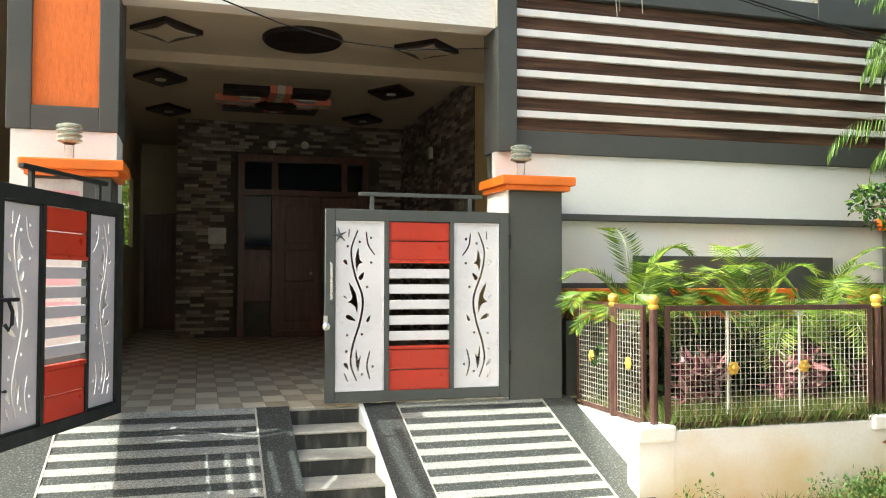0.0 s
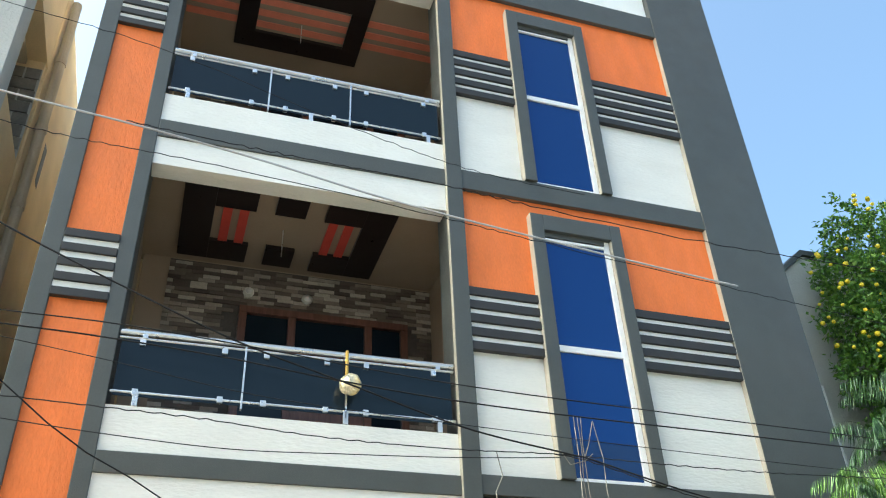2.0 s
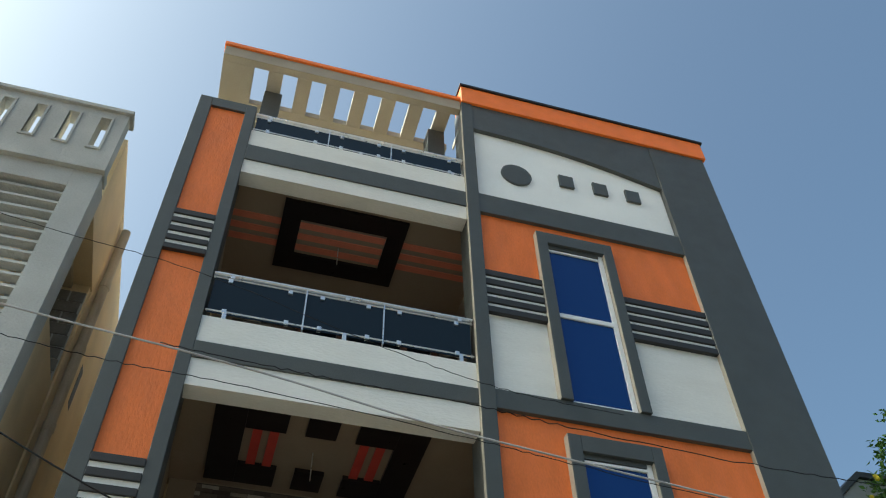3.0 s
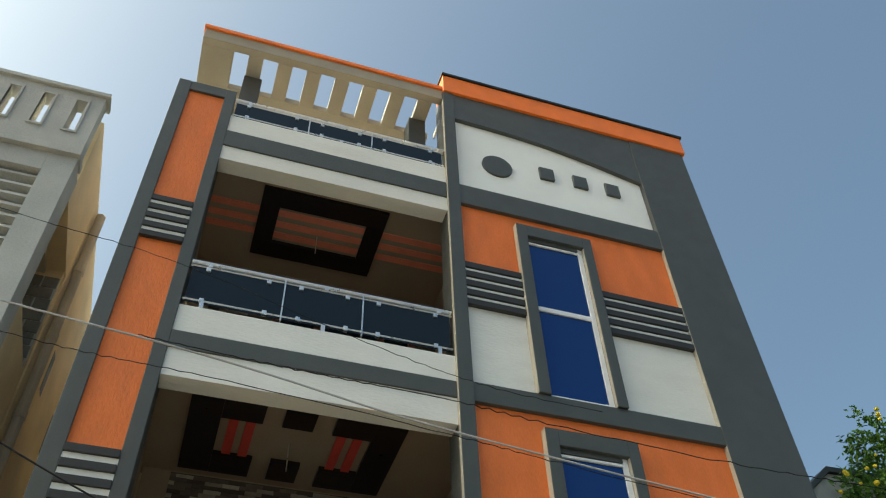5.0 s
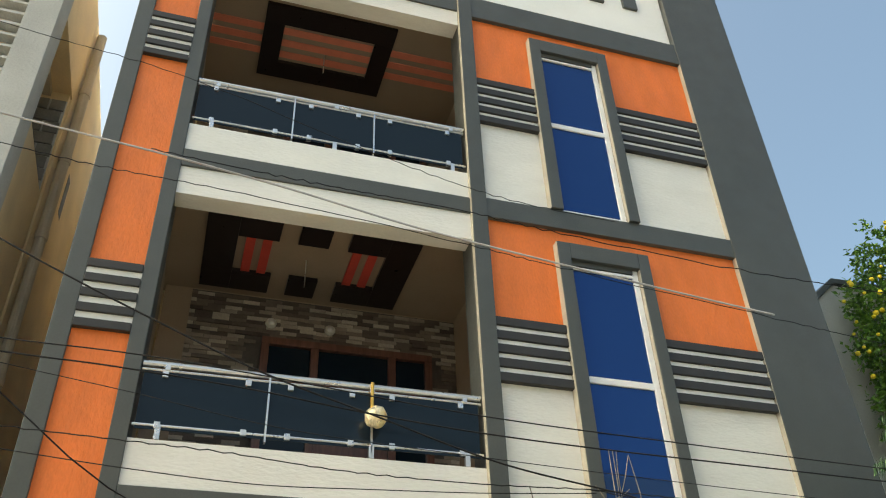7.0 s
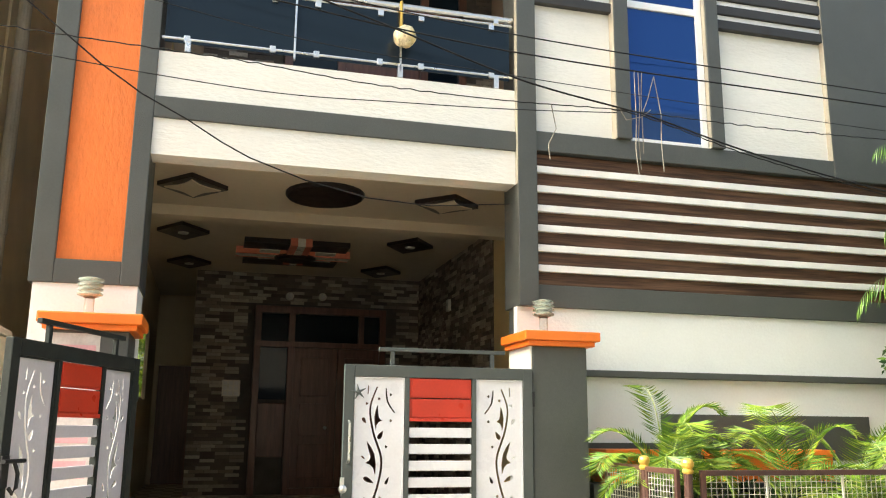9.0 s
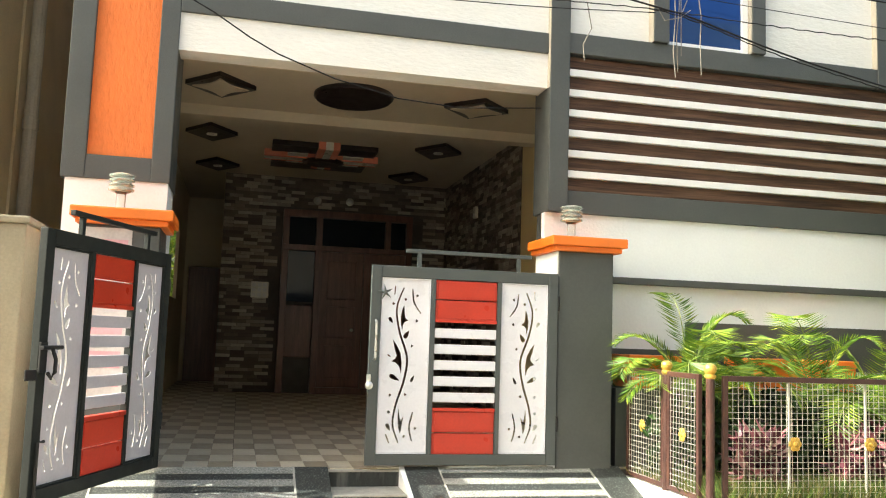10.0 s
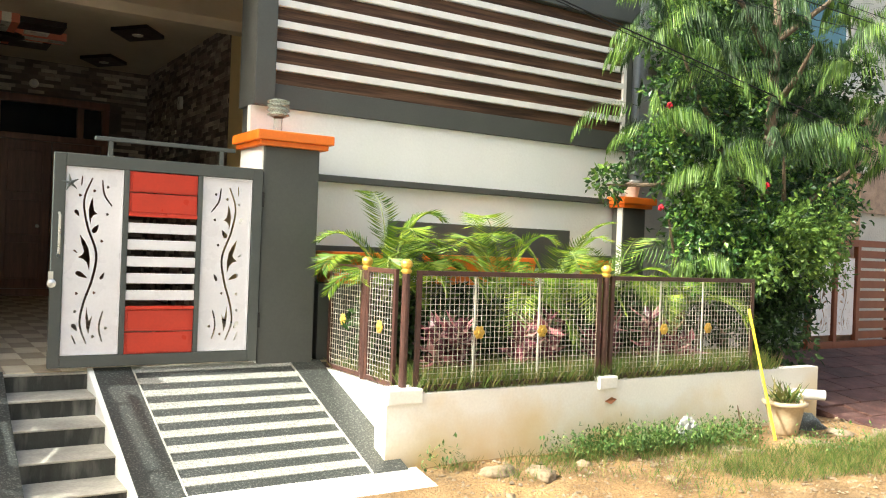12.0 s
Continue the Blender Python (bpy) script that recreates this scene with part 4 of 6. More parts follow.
def gate_leaf(label, paint, front):
    """One leaf, built with x from its free edge to its hinge edge, z up from its lower edge."""
    t = thing("gate_leaf", (0, 0, 0), label, "gate", "leaves of the entrance gate")
    W, Hh = 1.27, 1.27
    for a in ((0, 0.065, 0, Hh), (W - 0.065, W, 0, Hh), (0.065, W - 0.065, 0, 0.07), (0.065, W - 0.065, Hh - 0.075, Hh), (0.395, 0.425, 0.07, Hh - 0.075), (0.845, 0.875, 0.07, Hh - 0.075)):
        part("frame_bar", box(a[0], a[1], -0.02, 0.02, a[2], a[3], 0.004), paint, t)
    for x0, x1, mir in ((0.068, 0.393, False), (0.877, 1.202, True)):
        b = cut_sheet(x1 - x0, 1.12, mir)
        b.transform(Matrix.Translation((x0, 0, 0.072)))
        sheet = part("cut_sheet", b, GATE_WHITE if front else GATE_WHITE_SHADED, t, "white sheet with cut-out tendrils and leaves")
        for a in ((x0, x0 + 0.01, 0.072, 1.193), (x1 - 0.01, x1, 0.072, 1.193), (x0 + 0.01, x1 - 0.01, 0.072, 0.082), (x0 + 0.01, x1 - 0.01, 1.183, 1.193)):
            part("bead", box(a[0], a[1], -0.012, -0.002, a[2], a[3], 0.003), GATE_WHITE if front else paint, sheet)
    for z0, z1 in ((0.07, 0.365), (0.915, 1.195)):
        h = (z1 - z0 - 0.03) / 2
        foot = z0 + (0.02 if z0 > 0.5 else 0.0)
        p = part("red_panel", box(0.426, 0.844, -0.022, 0.016, z0 if z0 > 0.5 else z1 - 0.022, z0 + 0.022 if z0 > 0.5 else z1, 0.004), GATE_RED, t, "red boarded sheet")
        for k in range(2):
            b = box(0.427, 0.843, -0.010, 0.010, foot + (h + 0.006) * k, foot + (h + 0.006) * k + h, 0.003)
            box(0.442, 0.828, -0.015, 0.010, foot + (h + 0.006) * k + 0.008, foot + (h + 0.006) * k + h - 0.004, 0.003, bm=b)
            part("board", b, GATE_RED, p)
    for i in range(5):
        z = 0.400 + 0.1035 * i
        part("slat", box(0.425, 0.845, -0.012, 0.008, z, z + 0.063, 0.006), GATE_WHITE if front else GATE_WHITE_SHADED, t, "white cross slat")
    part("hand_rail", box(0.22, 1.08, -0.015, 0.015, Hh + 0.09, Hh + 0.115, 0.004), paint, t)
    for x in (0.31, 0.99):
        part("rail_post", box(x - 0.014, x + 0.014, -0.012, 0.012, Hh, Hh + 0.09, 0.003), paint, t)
    if front:
        part("pull_handle", tube([(0.035, -0.02, 0.66), (0.035, -0.055, 0.675), (0.035, -0.055, 0.90), (0.035, -0.02, 0.915)], 0.008), STEEL, t)
        lk = lathe([(0.018, 0), (0.026, 0.012), (0.024, 0.026), (0.008, 0.034)])
        lk.transform(Matrix.Translation((0.005, -0.02, 0.50)) @ Matrix.Rotation(radians(90), 4, "X"))
        part("lock", lk, STEEL, t, "round steel lock")
        part("hasp", box(-0.012, 0.016, -0.026, -0.02, 0.50, 0.57, 0.003), STEEL, t)
    else:
        part("bolt_plate", box(0.0, 0.055, -0.03, -0.02, 0.60, 0.74, 0.003), IRON, t)
        part("slide_bolt", rod((-0.01, -0.042, 0.715), (0.15, -0.042, 0.715), 0.010, 10), IRON, t, "black sliding bolt")
        part("bolt_hook", tube([(0.07, -0.042, 0.715), (0.085, -0.055, 0.66), (0.075, -0.06, 0.60), (0.055, -0.055, 0.575), (0.035, -0.05, 0.60)], 0.010), IRON, t)
        part("staple", box(-0.075, 0.005, -0.016, -0.006, 0.565, 0.615, 0.004), IRON, t)
        part("drop_bolt", tube([(0.075, -0.032, 0.285), (0.03, -0.032, 0.285), (0.03, -0.032, -0.03)], 0.009), IRON, t, "black drop bolt")
    for z in (0.22, 1.02):
        part("hinge", rod((W + 0.008, -0.01, z), (W + 0.008, -0.01, z + 0.1), 0.011), IRON, t)
    return t


gr = gate_leaf("closed gate leaf, grey frame with white cut-work, red panels and slats", GREY_GATE, True)
gr.matrix_basis = pose(-1.345, -0.45, 0.09)
st = thing("star_ornament", (-1.26, -0.475, 1.20), "small grey metal star fixed to the gate", "ornament")
for k in range(5):
    a = radians(90 + 72 * k + 10)
    part("arm", rod((-1.255, -0.478, 1.185), (-1.255 + 0.05 * math.cos(a), -0.478, 1.185 + 0.05 * math.sin(a)), 0.010, 6, 0.002), GREY_GATE, st)
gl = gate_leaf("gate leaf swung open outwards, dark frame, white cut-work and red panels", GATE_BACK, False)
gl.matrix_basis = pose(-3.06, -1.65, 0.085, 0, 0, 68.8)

# ---------------------------------------------------------------- garden plot: plinth, fence
FX, FY, FXE = 0.45, -1.60, 4.38
plinth = thing("garden_plinth", (2.4, -1.6, -0.45), "low limewashed garden wall stained with earth", "garden wall")
part("side_wall", box(FX - 0.04, FX + 0.08, FY + 0.03, -0.45, -0.6, 0.02, 0.01), PLINTH, plinth)
part("front_wall", side_prism([(FY, -0.65), (FY, 0.02), (FY + 0.1, 0.02), (FY + 0.1, -0.65)], FX + 0.075, FXE), PLINTH, plinth)
for x in (FX - 0.16, 1.92):
    part("pier", box(x, x + (0.24 if x < 1 else 0.17), FY - 0.022, FY + 0.14, -0.035, 0.055, 0.012), PLINTH, plinth)
part("pier", box(FX - 0.155, FX + 0.073, FY - 0.003, FY + 0.13, -0.62, -0.036), PLINTH, plinth)


def post(x, y):
    t = thing("finial_post", (x, y, 0.03), "round brown fence post with a gold turned finial", "post", "posts of the garden fence")
    part("pole", rod((x, y, 0.0), (x, y, 0.725), 0.024, 12), BROWN_PAINT, t)
    part("finial", lathe([(0.02, 0.72), (0.032, 0.735), (0.032, 0.745), (0.024, 0.752), (0.034, 0.768), (0.036, 0.785), (0.03, 0.80), (0.012, 0.81)], (x, y, 0)), GOLD, t, "gold turned finial")
    return t


for x, y in ((FX - 0.02, FY + 0.06), (FX, -1.0), (2.01, FY + 0.05)):
    post(x, y)


def fence_panel(p, q, z0, z1, stays, flowers):
    """A brown angle frame filled with square wire mesh, from p to q."""
    p, q = Vector((*p, 0)), Vector((*q, 0))
    t = thing("garden_fence", ((p.x + q.x) / 2, (p.y + q.y) / 2, z0), "brown iron frame with square wire mesh and gold flowers", "fence", "garden fences")
    d = (q - p).normalized()
    turn = Matrix.Translation(p) @ d.to_track_quat("X", "Z").to_matrix().to_4x4()
    n = (q - p).length

    def put(bm):
        bm.transform(turn)
        return bm

    for a in ((0, 0.03, z0, z1), (n - 0.03, n, z0, z1), (0.03, n - 0.03, z0, z0 + 0.03), (0.03, n - 0.03, z1 - 0.03, z1)):
        part("frame_bar", put(box(a[0], a[1], -0.012, 0.012, a[2], a[3], 0.003)), BROWN_PAINT, t)
    m = bmesh.new()
    step = 0.0345
    k = int((n - 0.05) / step)
    for i in range(k + 1):
        x = 0.03 + (n - 0.06) * i / k
        box(x - 0.0011, x + 0.0011, -0.003, 0.0, z0 + 0.02, z1 - 0.02, bm=m)
    k = int((z1 - z0 - 0.05) / step)
    for i in range(k + 1):
        z = z0 + 0.03 + (z1 - z0 - 0.06) * i / k
        box(0.02, n - 0.02, -0.0065, -0.0035, z - 0.0011, z + 0.0011, bm=m)
    part("wire_mesh", put(m), WIRE_PALE, t, "pale square wire mesh")
    for s in stays:
        part("stay", put(box(s - 0.006, s + 0.006, 0.004, 0.014, z0 + 0.02, z1 - 0.02, 0.002)), WIRE_PALE, t)
    for s, z in flowers:
        b = bmesh.new()
        for j in range(6):
            a = 2 * math.pi * j / 6
            bmesh.ops.create_uvsphere(b, u_segments=8, v_segments=5, radius=1, matrix=Matrix.Translation((s + 0.024 * math.cos(a), -0.018, z + 0.024 * math.sin(a))) @ Matrix.Diagonal((0.019, 0.007, 0.019, 1)))
        bmesh.ops.create_uvsphere(b, u_segments=10, v_segments=6, radius=1, matrix=Matrix.Translation((s, -0.022, z)) @ Matrix.Diagonal((0.018, 0.012, 0.018, 1)))
        part("flower", put(b), GOLD, t, "gold pressed flower", True)
    return t


fence_panel((FX + 0.05, FY + 0.05), (1.965, FY + 0.05), 0.03, 0.745, [0.43, 0.94], [(0.45, 0.37), (0.95, 0.37)])
fence_panel((2.055, FY + 0.05), (3.58, FY + 0.05), 0.03, 0.735, [0.5, 0.95], [(0.52, 0.36), (0.99, 0.36)])
fence_panel((FX, -0.46), (FX, -0.975), 0.03, 0.75, [], [(0.25, 0.38)])
fence_panel((FX, -1.025), (FX, -1.40), 0.03, 0.745, [], [(0.2, 0.38)])

# printed notice on the gate pillar behind the open leaf
po = thing("notice_sheet", (-2.97, -0.455, 0.5), "white printed sheet with pink lettering bars on the pillar", "notice")
part("sheet", box(-3.09, -2.82, -0.456, -0.452, 0.45, 1.50), mat("faded_poster_paper", (0.52, 0.50, 0.48), 0.7, vary=0.15, scale=8), po)
PINK = mat("pink_print", (0.60, 0.33, 0.36), 0.5)
for z, h in ((1.36, 0.07), (1.22, 0.03), (1.02, 0.06), (0.86, 0.10), (0.66, 0.10), (0.55, 0.03)):
    part("print_bar", box(-3.07, -2.84, -0.458, -0.456, z, z + h), PINK, po)

# ---------------------------------------------------------------- plants
rng = random.Random(7)


def leaf_mesh(items):
    """Folded leaves from (base, along, across, length, width)."""
    v, f = [], []
    for base, along, across, length, width in items:
        n = along.cross(across).normalized()
        k = len(v)
        mid = base + along * length * 0.45
        v += [tuple(base), tuple(mid + across * width / 2 + n * width * 0.15), tuple(base + along * length - n * length * 0.06), tuple(mid - across * width / 2 + n * width * 0.15)]
        f += [(k, k + 1, k + 2), (k, k + 2, k + 3)]
    return v, f


def from_lists(name, v, f, material, parent, label=""):
    me = bpy.data.meshes.new(name)
    o = ORIGIN.get(parent, Vector((0, 0, 0)))
    me.from_pydata([(a - o.x, b - o.y, c - o.z) for a, b, c in v], [], f)
    me.materials.append(material)
    ob = new(name, me)
    ob.parent = parent
    ORIGIN[ob] = o
    return tagged(ob, label)


def rnd_dir(up=0.0):
    d = Vector((rng.gauss(0, 1), rng.gauss(0, 1), rng.gauss(0, 1) + up))
    return d.normalized()


def frond(origin, heading, rise, length, droop, pairs, leaflet, hang, width, items, ribs):
    """A pinnate leaf: an arching midrib with leaflets on both sides that hang by the given amount."""
    d = Vector((math.cos(heading) * math.cos(rise), math.sin(heading) * math.cos(rise), math.sin(rise)))
    p = Vector(origin)
    pts = [p.copy()]
    step = length / pairs
    for i in range(pairs):
        s = (i + 1) / pairs
        d = (d + Vector((0, 0, -droop * step / length * (0.4 + 1.2 * s)))).normalized()
        p = p + d * step
        pts.append(p.copy())
        if s < 0.08:
            continue
        side = d.cross(Vector((0, 0, 1)))
        side = side.normalized() if side.length > 0.05 else Vector((1, 0, 0))
        size = leaflet * (0.55 + 0.9 * math.sin(math.pi * min(0.1 + 0.85 * s, 1))) * rng.uniform(0.75, 1.1)
        for sg in (-1, 1):
            a = (side * sg * (1 - 0.5 * hang) + d * 0.55 + Vector((0, 0, -hang * rng.uniform(0.7, 1.2)))).normalized()
            c = a.cross(Vector((rng.gauss(0, 0.3), rng.gauss(0, 0.3), 1)))
            c = c.normalized() if c.length > 0.05 else d
            items.append((p, a, c, size, width))
    ribs.append(pts)


def ribs_mesh(ribs, r0, r1):
    v, f = [], []
    for pts in ribs:
        sub = pts[::3] + [pts[-1]]
        k = len(v)
        for i, p in enumerate(sub):
            r = r0 + (r1 - r0) * i / (len(sub) - 1)
            v += [(p.x - r, p.y, p.z), (p.x + r * 0.5, p.y + r, p.z), (p.x + r * 0.5, p.y - r, p.z + r * 0.3)]
        for i in range(len(sub) - 1):
            for j in range(3):
                f.append((k + 3 * i + j, k + 3 * i + (j + 1) % 3, k + 3 * i + 3 + (j + 1) % 3, k + 3 * i + 3 + j))
    return v, f


STALK = mat("green_stalk", (0.20, 0.25, 0.06), 0.5, vary=0.2)


def palm(x, y, z0, height, spread, count, seed, rise=(55, 84), droop=(1.6, 2.7)):
    rng.seed(seed)
    t = thing("areca_palm", (x, y, z0), "young areca palm with arching yellow-green fronds", "palm", "areca palms in the garden")
    items, ribs = [], []
    for i in range(count):
        a = 2 * math.pi * i / count + rng.uniform(-0.4, 0.4)
        base = Vector((x + 0.05 * math.cos(a), y + 0.05 * math.sin(a), z0 + height * rng.uniform(0.6, 0.95)))
        frond(base, a, radians(rng.uniform(*rise)), spread * rng.uniform(0.7, 1.25), rng.uniform(*droop), 36, 0.15, rng.uniform(-0.05, 0.3), 0.012, items, ribs)
    for i in range(5):
        a = 2 * math.pi * i / 5
        part("stem", tube([(x + 0.03 * math.cos(a), y + 0.03 * math.sin(a), z0), (x + 0.05 * math.cos(a), y + 0.05 * math.sin(a), z0 + height * 0.7)], [0.018, 0.01]), STALK, t)
    tagged(from_lists("frond_ribs", *ribs_mesh(ribs, 0.005, 0.0018), STALK, t), kind="stuff")
    from_lists("fronds", *leaf_mesh(items), PALM, t)


GZ = -0.02
palm(0.76, -0.74, GZ, 0.98, 0.56, 13, 1, (40, 84), (2.0, 3.4))
palm(0.66, -0.62, GZ, 0.82, 0.52, 6, 8, (35, 65), (1.8, 2.6))
palm(1.02, -0.62, GZ, 0.74, 0.52, 12, 2, (35, 80), (2.0, 3.2))
palm(1.66, -0.80, GZ, 0.74, 0.66, 15, 3, (32, 82), (1.9, 3.2))
palm(2.12, -0.84, GZ, 0.74, 0.68, 15, 4, (32, 82), (1.9, 3.2))
palm(2.86, -0.70, GZ, 0.76, 0.66, 10, 5, (38, 80), (2.0, 3.0))
palm(3.30, -0.90, GZ, 0.62, 0.66, 9, 6, (32, 75), (2.0, 3.0))

# orange planters on a low grey ledge along the wall
solo("planter_ledge", box(0.40, 3.45, -0.37, 0.012, -0.5, 0.598), GREY, "dark grey masonry ledge behind the palms", "ledge", "structure")
for x0, x1 in ((0.52, 0.90), (1.45, 2.36), (3.10, 3.20)):
    t = thing("planter_box", ((x0 + x1) / 2, -0.2, GZ), "orange rectangular planter trough on the grey ledge", "planter", "orange planters")
    part("body", box(x0, x1, -0.34, -0.05, 0.60, 0.80, 0.01), ORANGE_SMOOTH, t)
    part("rim", box(x0 - 0.015, x1 + 0.015, -0.355, -0.04, 0.78, 0.83, 0.008), ORANGE_SMOOTH, t)


def cordyline(x, y, z0, seed):
    rng.seed(seed)
    t = thing("red_foliage_plant", (x, y, z0), "bushy cordyline with broad dark pink and maroon leaves", "plant", "red-leaved plants behind the fence")
    items = []
    for s in range(5):
        a = rng.uniform(0, 6.28)
        top = Vector((x + 0.15 * math.cos(a), y + 0.09 * math.sin(a), z0 + rng.uniform(0.20, 0.46)))
        part("stem", tube([(x + 0.03 * math.cos(a), y, z0), tuple(top)], [0.01, 0.006]), BARK, t)
        for i in range(24):
            b = rng.uniform(0, 6.28)
            d = Vector((math.cos(b), math.sin(b), rng.uniform(-0.5, 1.3))).normalized()
            c = (d.cross(Vector((0, 0, 1))).normalized() + rnd_dir() * 0.5).normalized()
            items.append((top - Vector((0, 0, 0.012 * i)), d, c, rng.uniform(0.10, 0.18), rng.uniform(0.045, 0.075)))
    from_lists("leaves", *leaf_mesh(items), RED_LEAF, t)


for i, (x, y) in enumerate(((0.86, -1.25), (1.02, -1.18), (1.62, -1.22), (1.74, -1.12), (2.30, -1.25), (2.92, -1.2), (3.08, -1.28))):
    cordyline(x, y, GZ, 20 + i)

def bush(name, blobs, n, lmin, lmax, material, t, part_name="foliage"):
    """Leaves strewn over and through uneven lobes."""
    items = []
    tot = sum(b[3] ** 2 for b in blobs)
    for cx, cy, cz, r in blobs:
        for i in range(int(n * r * r / tot)):
            u = rnd_dir(0.15)
            rr = r * (0.5 + 0.5 * rng.random() ** 0.4) * (0.8 + 0.6 * noise.noise(Vector((cx, cy, cz)) + u * 2.4))
            p = Vector((cx, cy, cz)) + Vector((u.x, u.y * 0.8, u.z)) * rr
            d = (u * 0.6 + rnd_dir(-0.3)).normalized()
            c = d.cross(rnd_dir())
            items.append((p, d, c.normalized() if c.length > 0.05 else Vector((1, 0, 0)), rng.uniform(lmin, lmax), rng.uniform(lmin, lmax) * 0.55))
    return from_lists(part_name, *leaf_mesh(items), material, t)


# dark leafy growth behind the palms
rng.seed(43)


def low_shrub(x):
    t = thing("low_shrub", (x, -0.72, GZ), "low dark green leafy shrub under the palms", "shrub", "low shrubs behind the fence")
    for k in range(3):
        part("stem", tube([(x, -0.72, GZ), (x + rng.uniform(-0.15, 0.15), -0.75, 0.35)], [0.012, 0.006]), BARK, t)
    bush("low", [(x + rng.uniform(-0.1, 0.1), -0.75, 0.22, 0.27), (x + 0.16, -0.68, 0.42, 0.2), (x - 0.15, -0.82, 0.36, 0.2)], 900, 0.05, 0.10, DARKLEAF, t)


for x in (0.75, 1.2, 1.65, 2.1, 2.55, 3.0, 3.4):
    low_shrub(x)

# garden soil and grass
solo("garden_bed", box(FX + 0.08, FXE, FY + 0.1, -0.45, -0.6, GZ), SOIL, "dark planted soil behind the fence", "garden bed", "structure")
solo("garden_bed_inner", box(0.40, FXE, -0.45, 0.03, -0.6, GZ - 0.003), SOIL, "dark planted soil behind the fence", "garden bed", "structure")


def grass(name, spots, label, hmin, hmax):
    items = []
    for (x0, x1, y0, y1, count, zf) in spots:
        for i in range(count):
            x, y = rng.uniform(x0, x1), rng.uniform(y0, y1)
            z = zf(x, y) if callable(zf) else zf
            a = rng.uniform(0, 6.28)
            d = Vector((math.cos(a) * rng.uniform(0.1, 0.8), math.sin(a) * rng.uniform(0.1, 0.8), 1)).normalized()
            items.append((Vector((x, y, z - 0.01)), d, Vector((-math.sin(a), math.cos(a), 0)), rng.uniform(hmin, hmax), 0.0042))
    v, f = leaf_mesh(items)
    ob = from_lists(name, v, f, GRASS, None)
    return tagged(ob, label, "grass", kind="stuff")


rng.seed(99)
grass("lawn_grass", [(FX + 0.03, 3.9, FY + 0.04, -0.5, 14000, GZ), (FX + 0.03, 3.9, FY + 0.02, FY + 0.35, 8500, 0.0)], "short green grass along the fence foot", 0.06, 0.22)


def tufts(spots):
    out = []
    for x, y, r, n in spots:
        for i in range(n):
            a, b = rng.uniform(0, 6.28), r * math.sqrt(rng.random())
            px_, py_ = x + b * math.cos(a) * 1.5, y + b * math.sin(a) * 0.6
            out.append((px_, px_ + 0.001, py_, py_ + 0.001, 1, ground_z))
    return out


grass("verge_grass", tufts([(2.0, -1.80, 0.30, 588), (2.4, -1.84, 0.28, 630), (2.75, -1.98, 0.25, 489), (1.3, -1.75, 0.2, 125), (1.9, -2.15, 0.4, 280), (1.6, -1.8, 0.18, 224), (3.1, -1.75, 0.2, 280), (3.0, -2.4, 0.45, 2100), (3.7, -2.5, 0.45, 2380), (4.4, -2.45, 0.5, 2100), (5.2, -2.4, 0.5, 979), (2.3, -2.45, 0.4, 420), (0.75, -1.72, 0.08, 70), (1.15, -1.95, 0.22, 182), (2.6, -2.2, 0.35, 350)]), "patchy verge grass and weeds on dry earth", 0.03, 0.12)


def weed_items(x, y, r, n):
    out = []
    for i in range(n):
        a, b = rng.uniform(0, 6.28), r * math.sqrt(rng.random())
        p = Vector((x + 1.6 * b * math.cos(a), y + 0.6 * b * math.sin(a), ground_z(x, y) + rng.uniform(0.0, 0.10) + 0.10 * rng.random() ** 3))
        d = rnd_dir(0.5)
        c = d.cross(Vector((0, 0.2, 1)))
        out.append((p, d, c.normalized() if c.length > 0.05 else Vector((1, 0, 0)), rng.uniform(0.02, 0.042), rng.uniform(0.010, 0.02)))
    return out


wi = []
for x, y, r, n in ((2.05, -1.78, 0.3, 1300), (2.5, -1.82, 0.3, 1300), (1.6, -1.76, 0.2, 380), (2.85, -1.95, 0.25, 520), (3.5, -2.3, 0.3, 300), (3.15, -1.72, 0.2, 250), (0.62, -1.70, 0.10, 90)):
    wi += weed_items(x, y, r, n)
tagged(from_lists("verge_weeds", *leaf_mesh(wi), WEED, None), "low leafy weeds along the plinth", "weeds", kind="stuff")

# ---------------------------------------------------------------- big feathery tree and flowering shrub at the plot's end
rng.seed(31)
tree = thing("feathery_tree", (4.55, -0.75, -0.45), "small tree with drooping feathery bright green leaves", "tree")
limbs = [
    [(4.55, -0.75, -0.5), (4.6, -0.8, 1.0), (4.66, -0.85, 2.2), (4.62, -0.9, 3.2), (4.5, -0.9, 4.0)],
    [(4.6, -0.8, 1.2), (4.0, -0.9, 1.8), (3.5, -0.95, 2.3), (3.2, -1.0, 2.7)],
    [(4.0, -0.9, 1.8), (3.6, -0.95, 1.85), (3.1, -1.05, 1.98)],
    [(4.62, -0.85, 1.9), (5.2, -0.8, 2.4), (5.8, -0.9, 2.9)],
    [(4.64, -0.9, 2.6), (4.0, -1.0, 3.1), (3.45, -1.0, 3.4)],
    [(4.62, -0.9, 2.9), (5.1, -1.1, 3.3), (5.5, -1.2, 3.8)],
    [(4.6, -0.8, 1.1), (5.2, -1.1, 1.6), (5.7, -1.3, 2.0)],
    [(4.6, -0.8, 1.0), (4.4, -1.2, 1.4), (4.1, -1.4, 1.75)],
    [(4.64, -0.9, 2.3), (4.4, -1.3, 2.5), (4.3, -1.5, 2.7)],
]
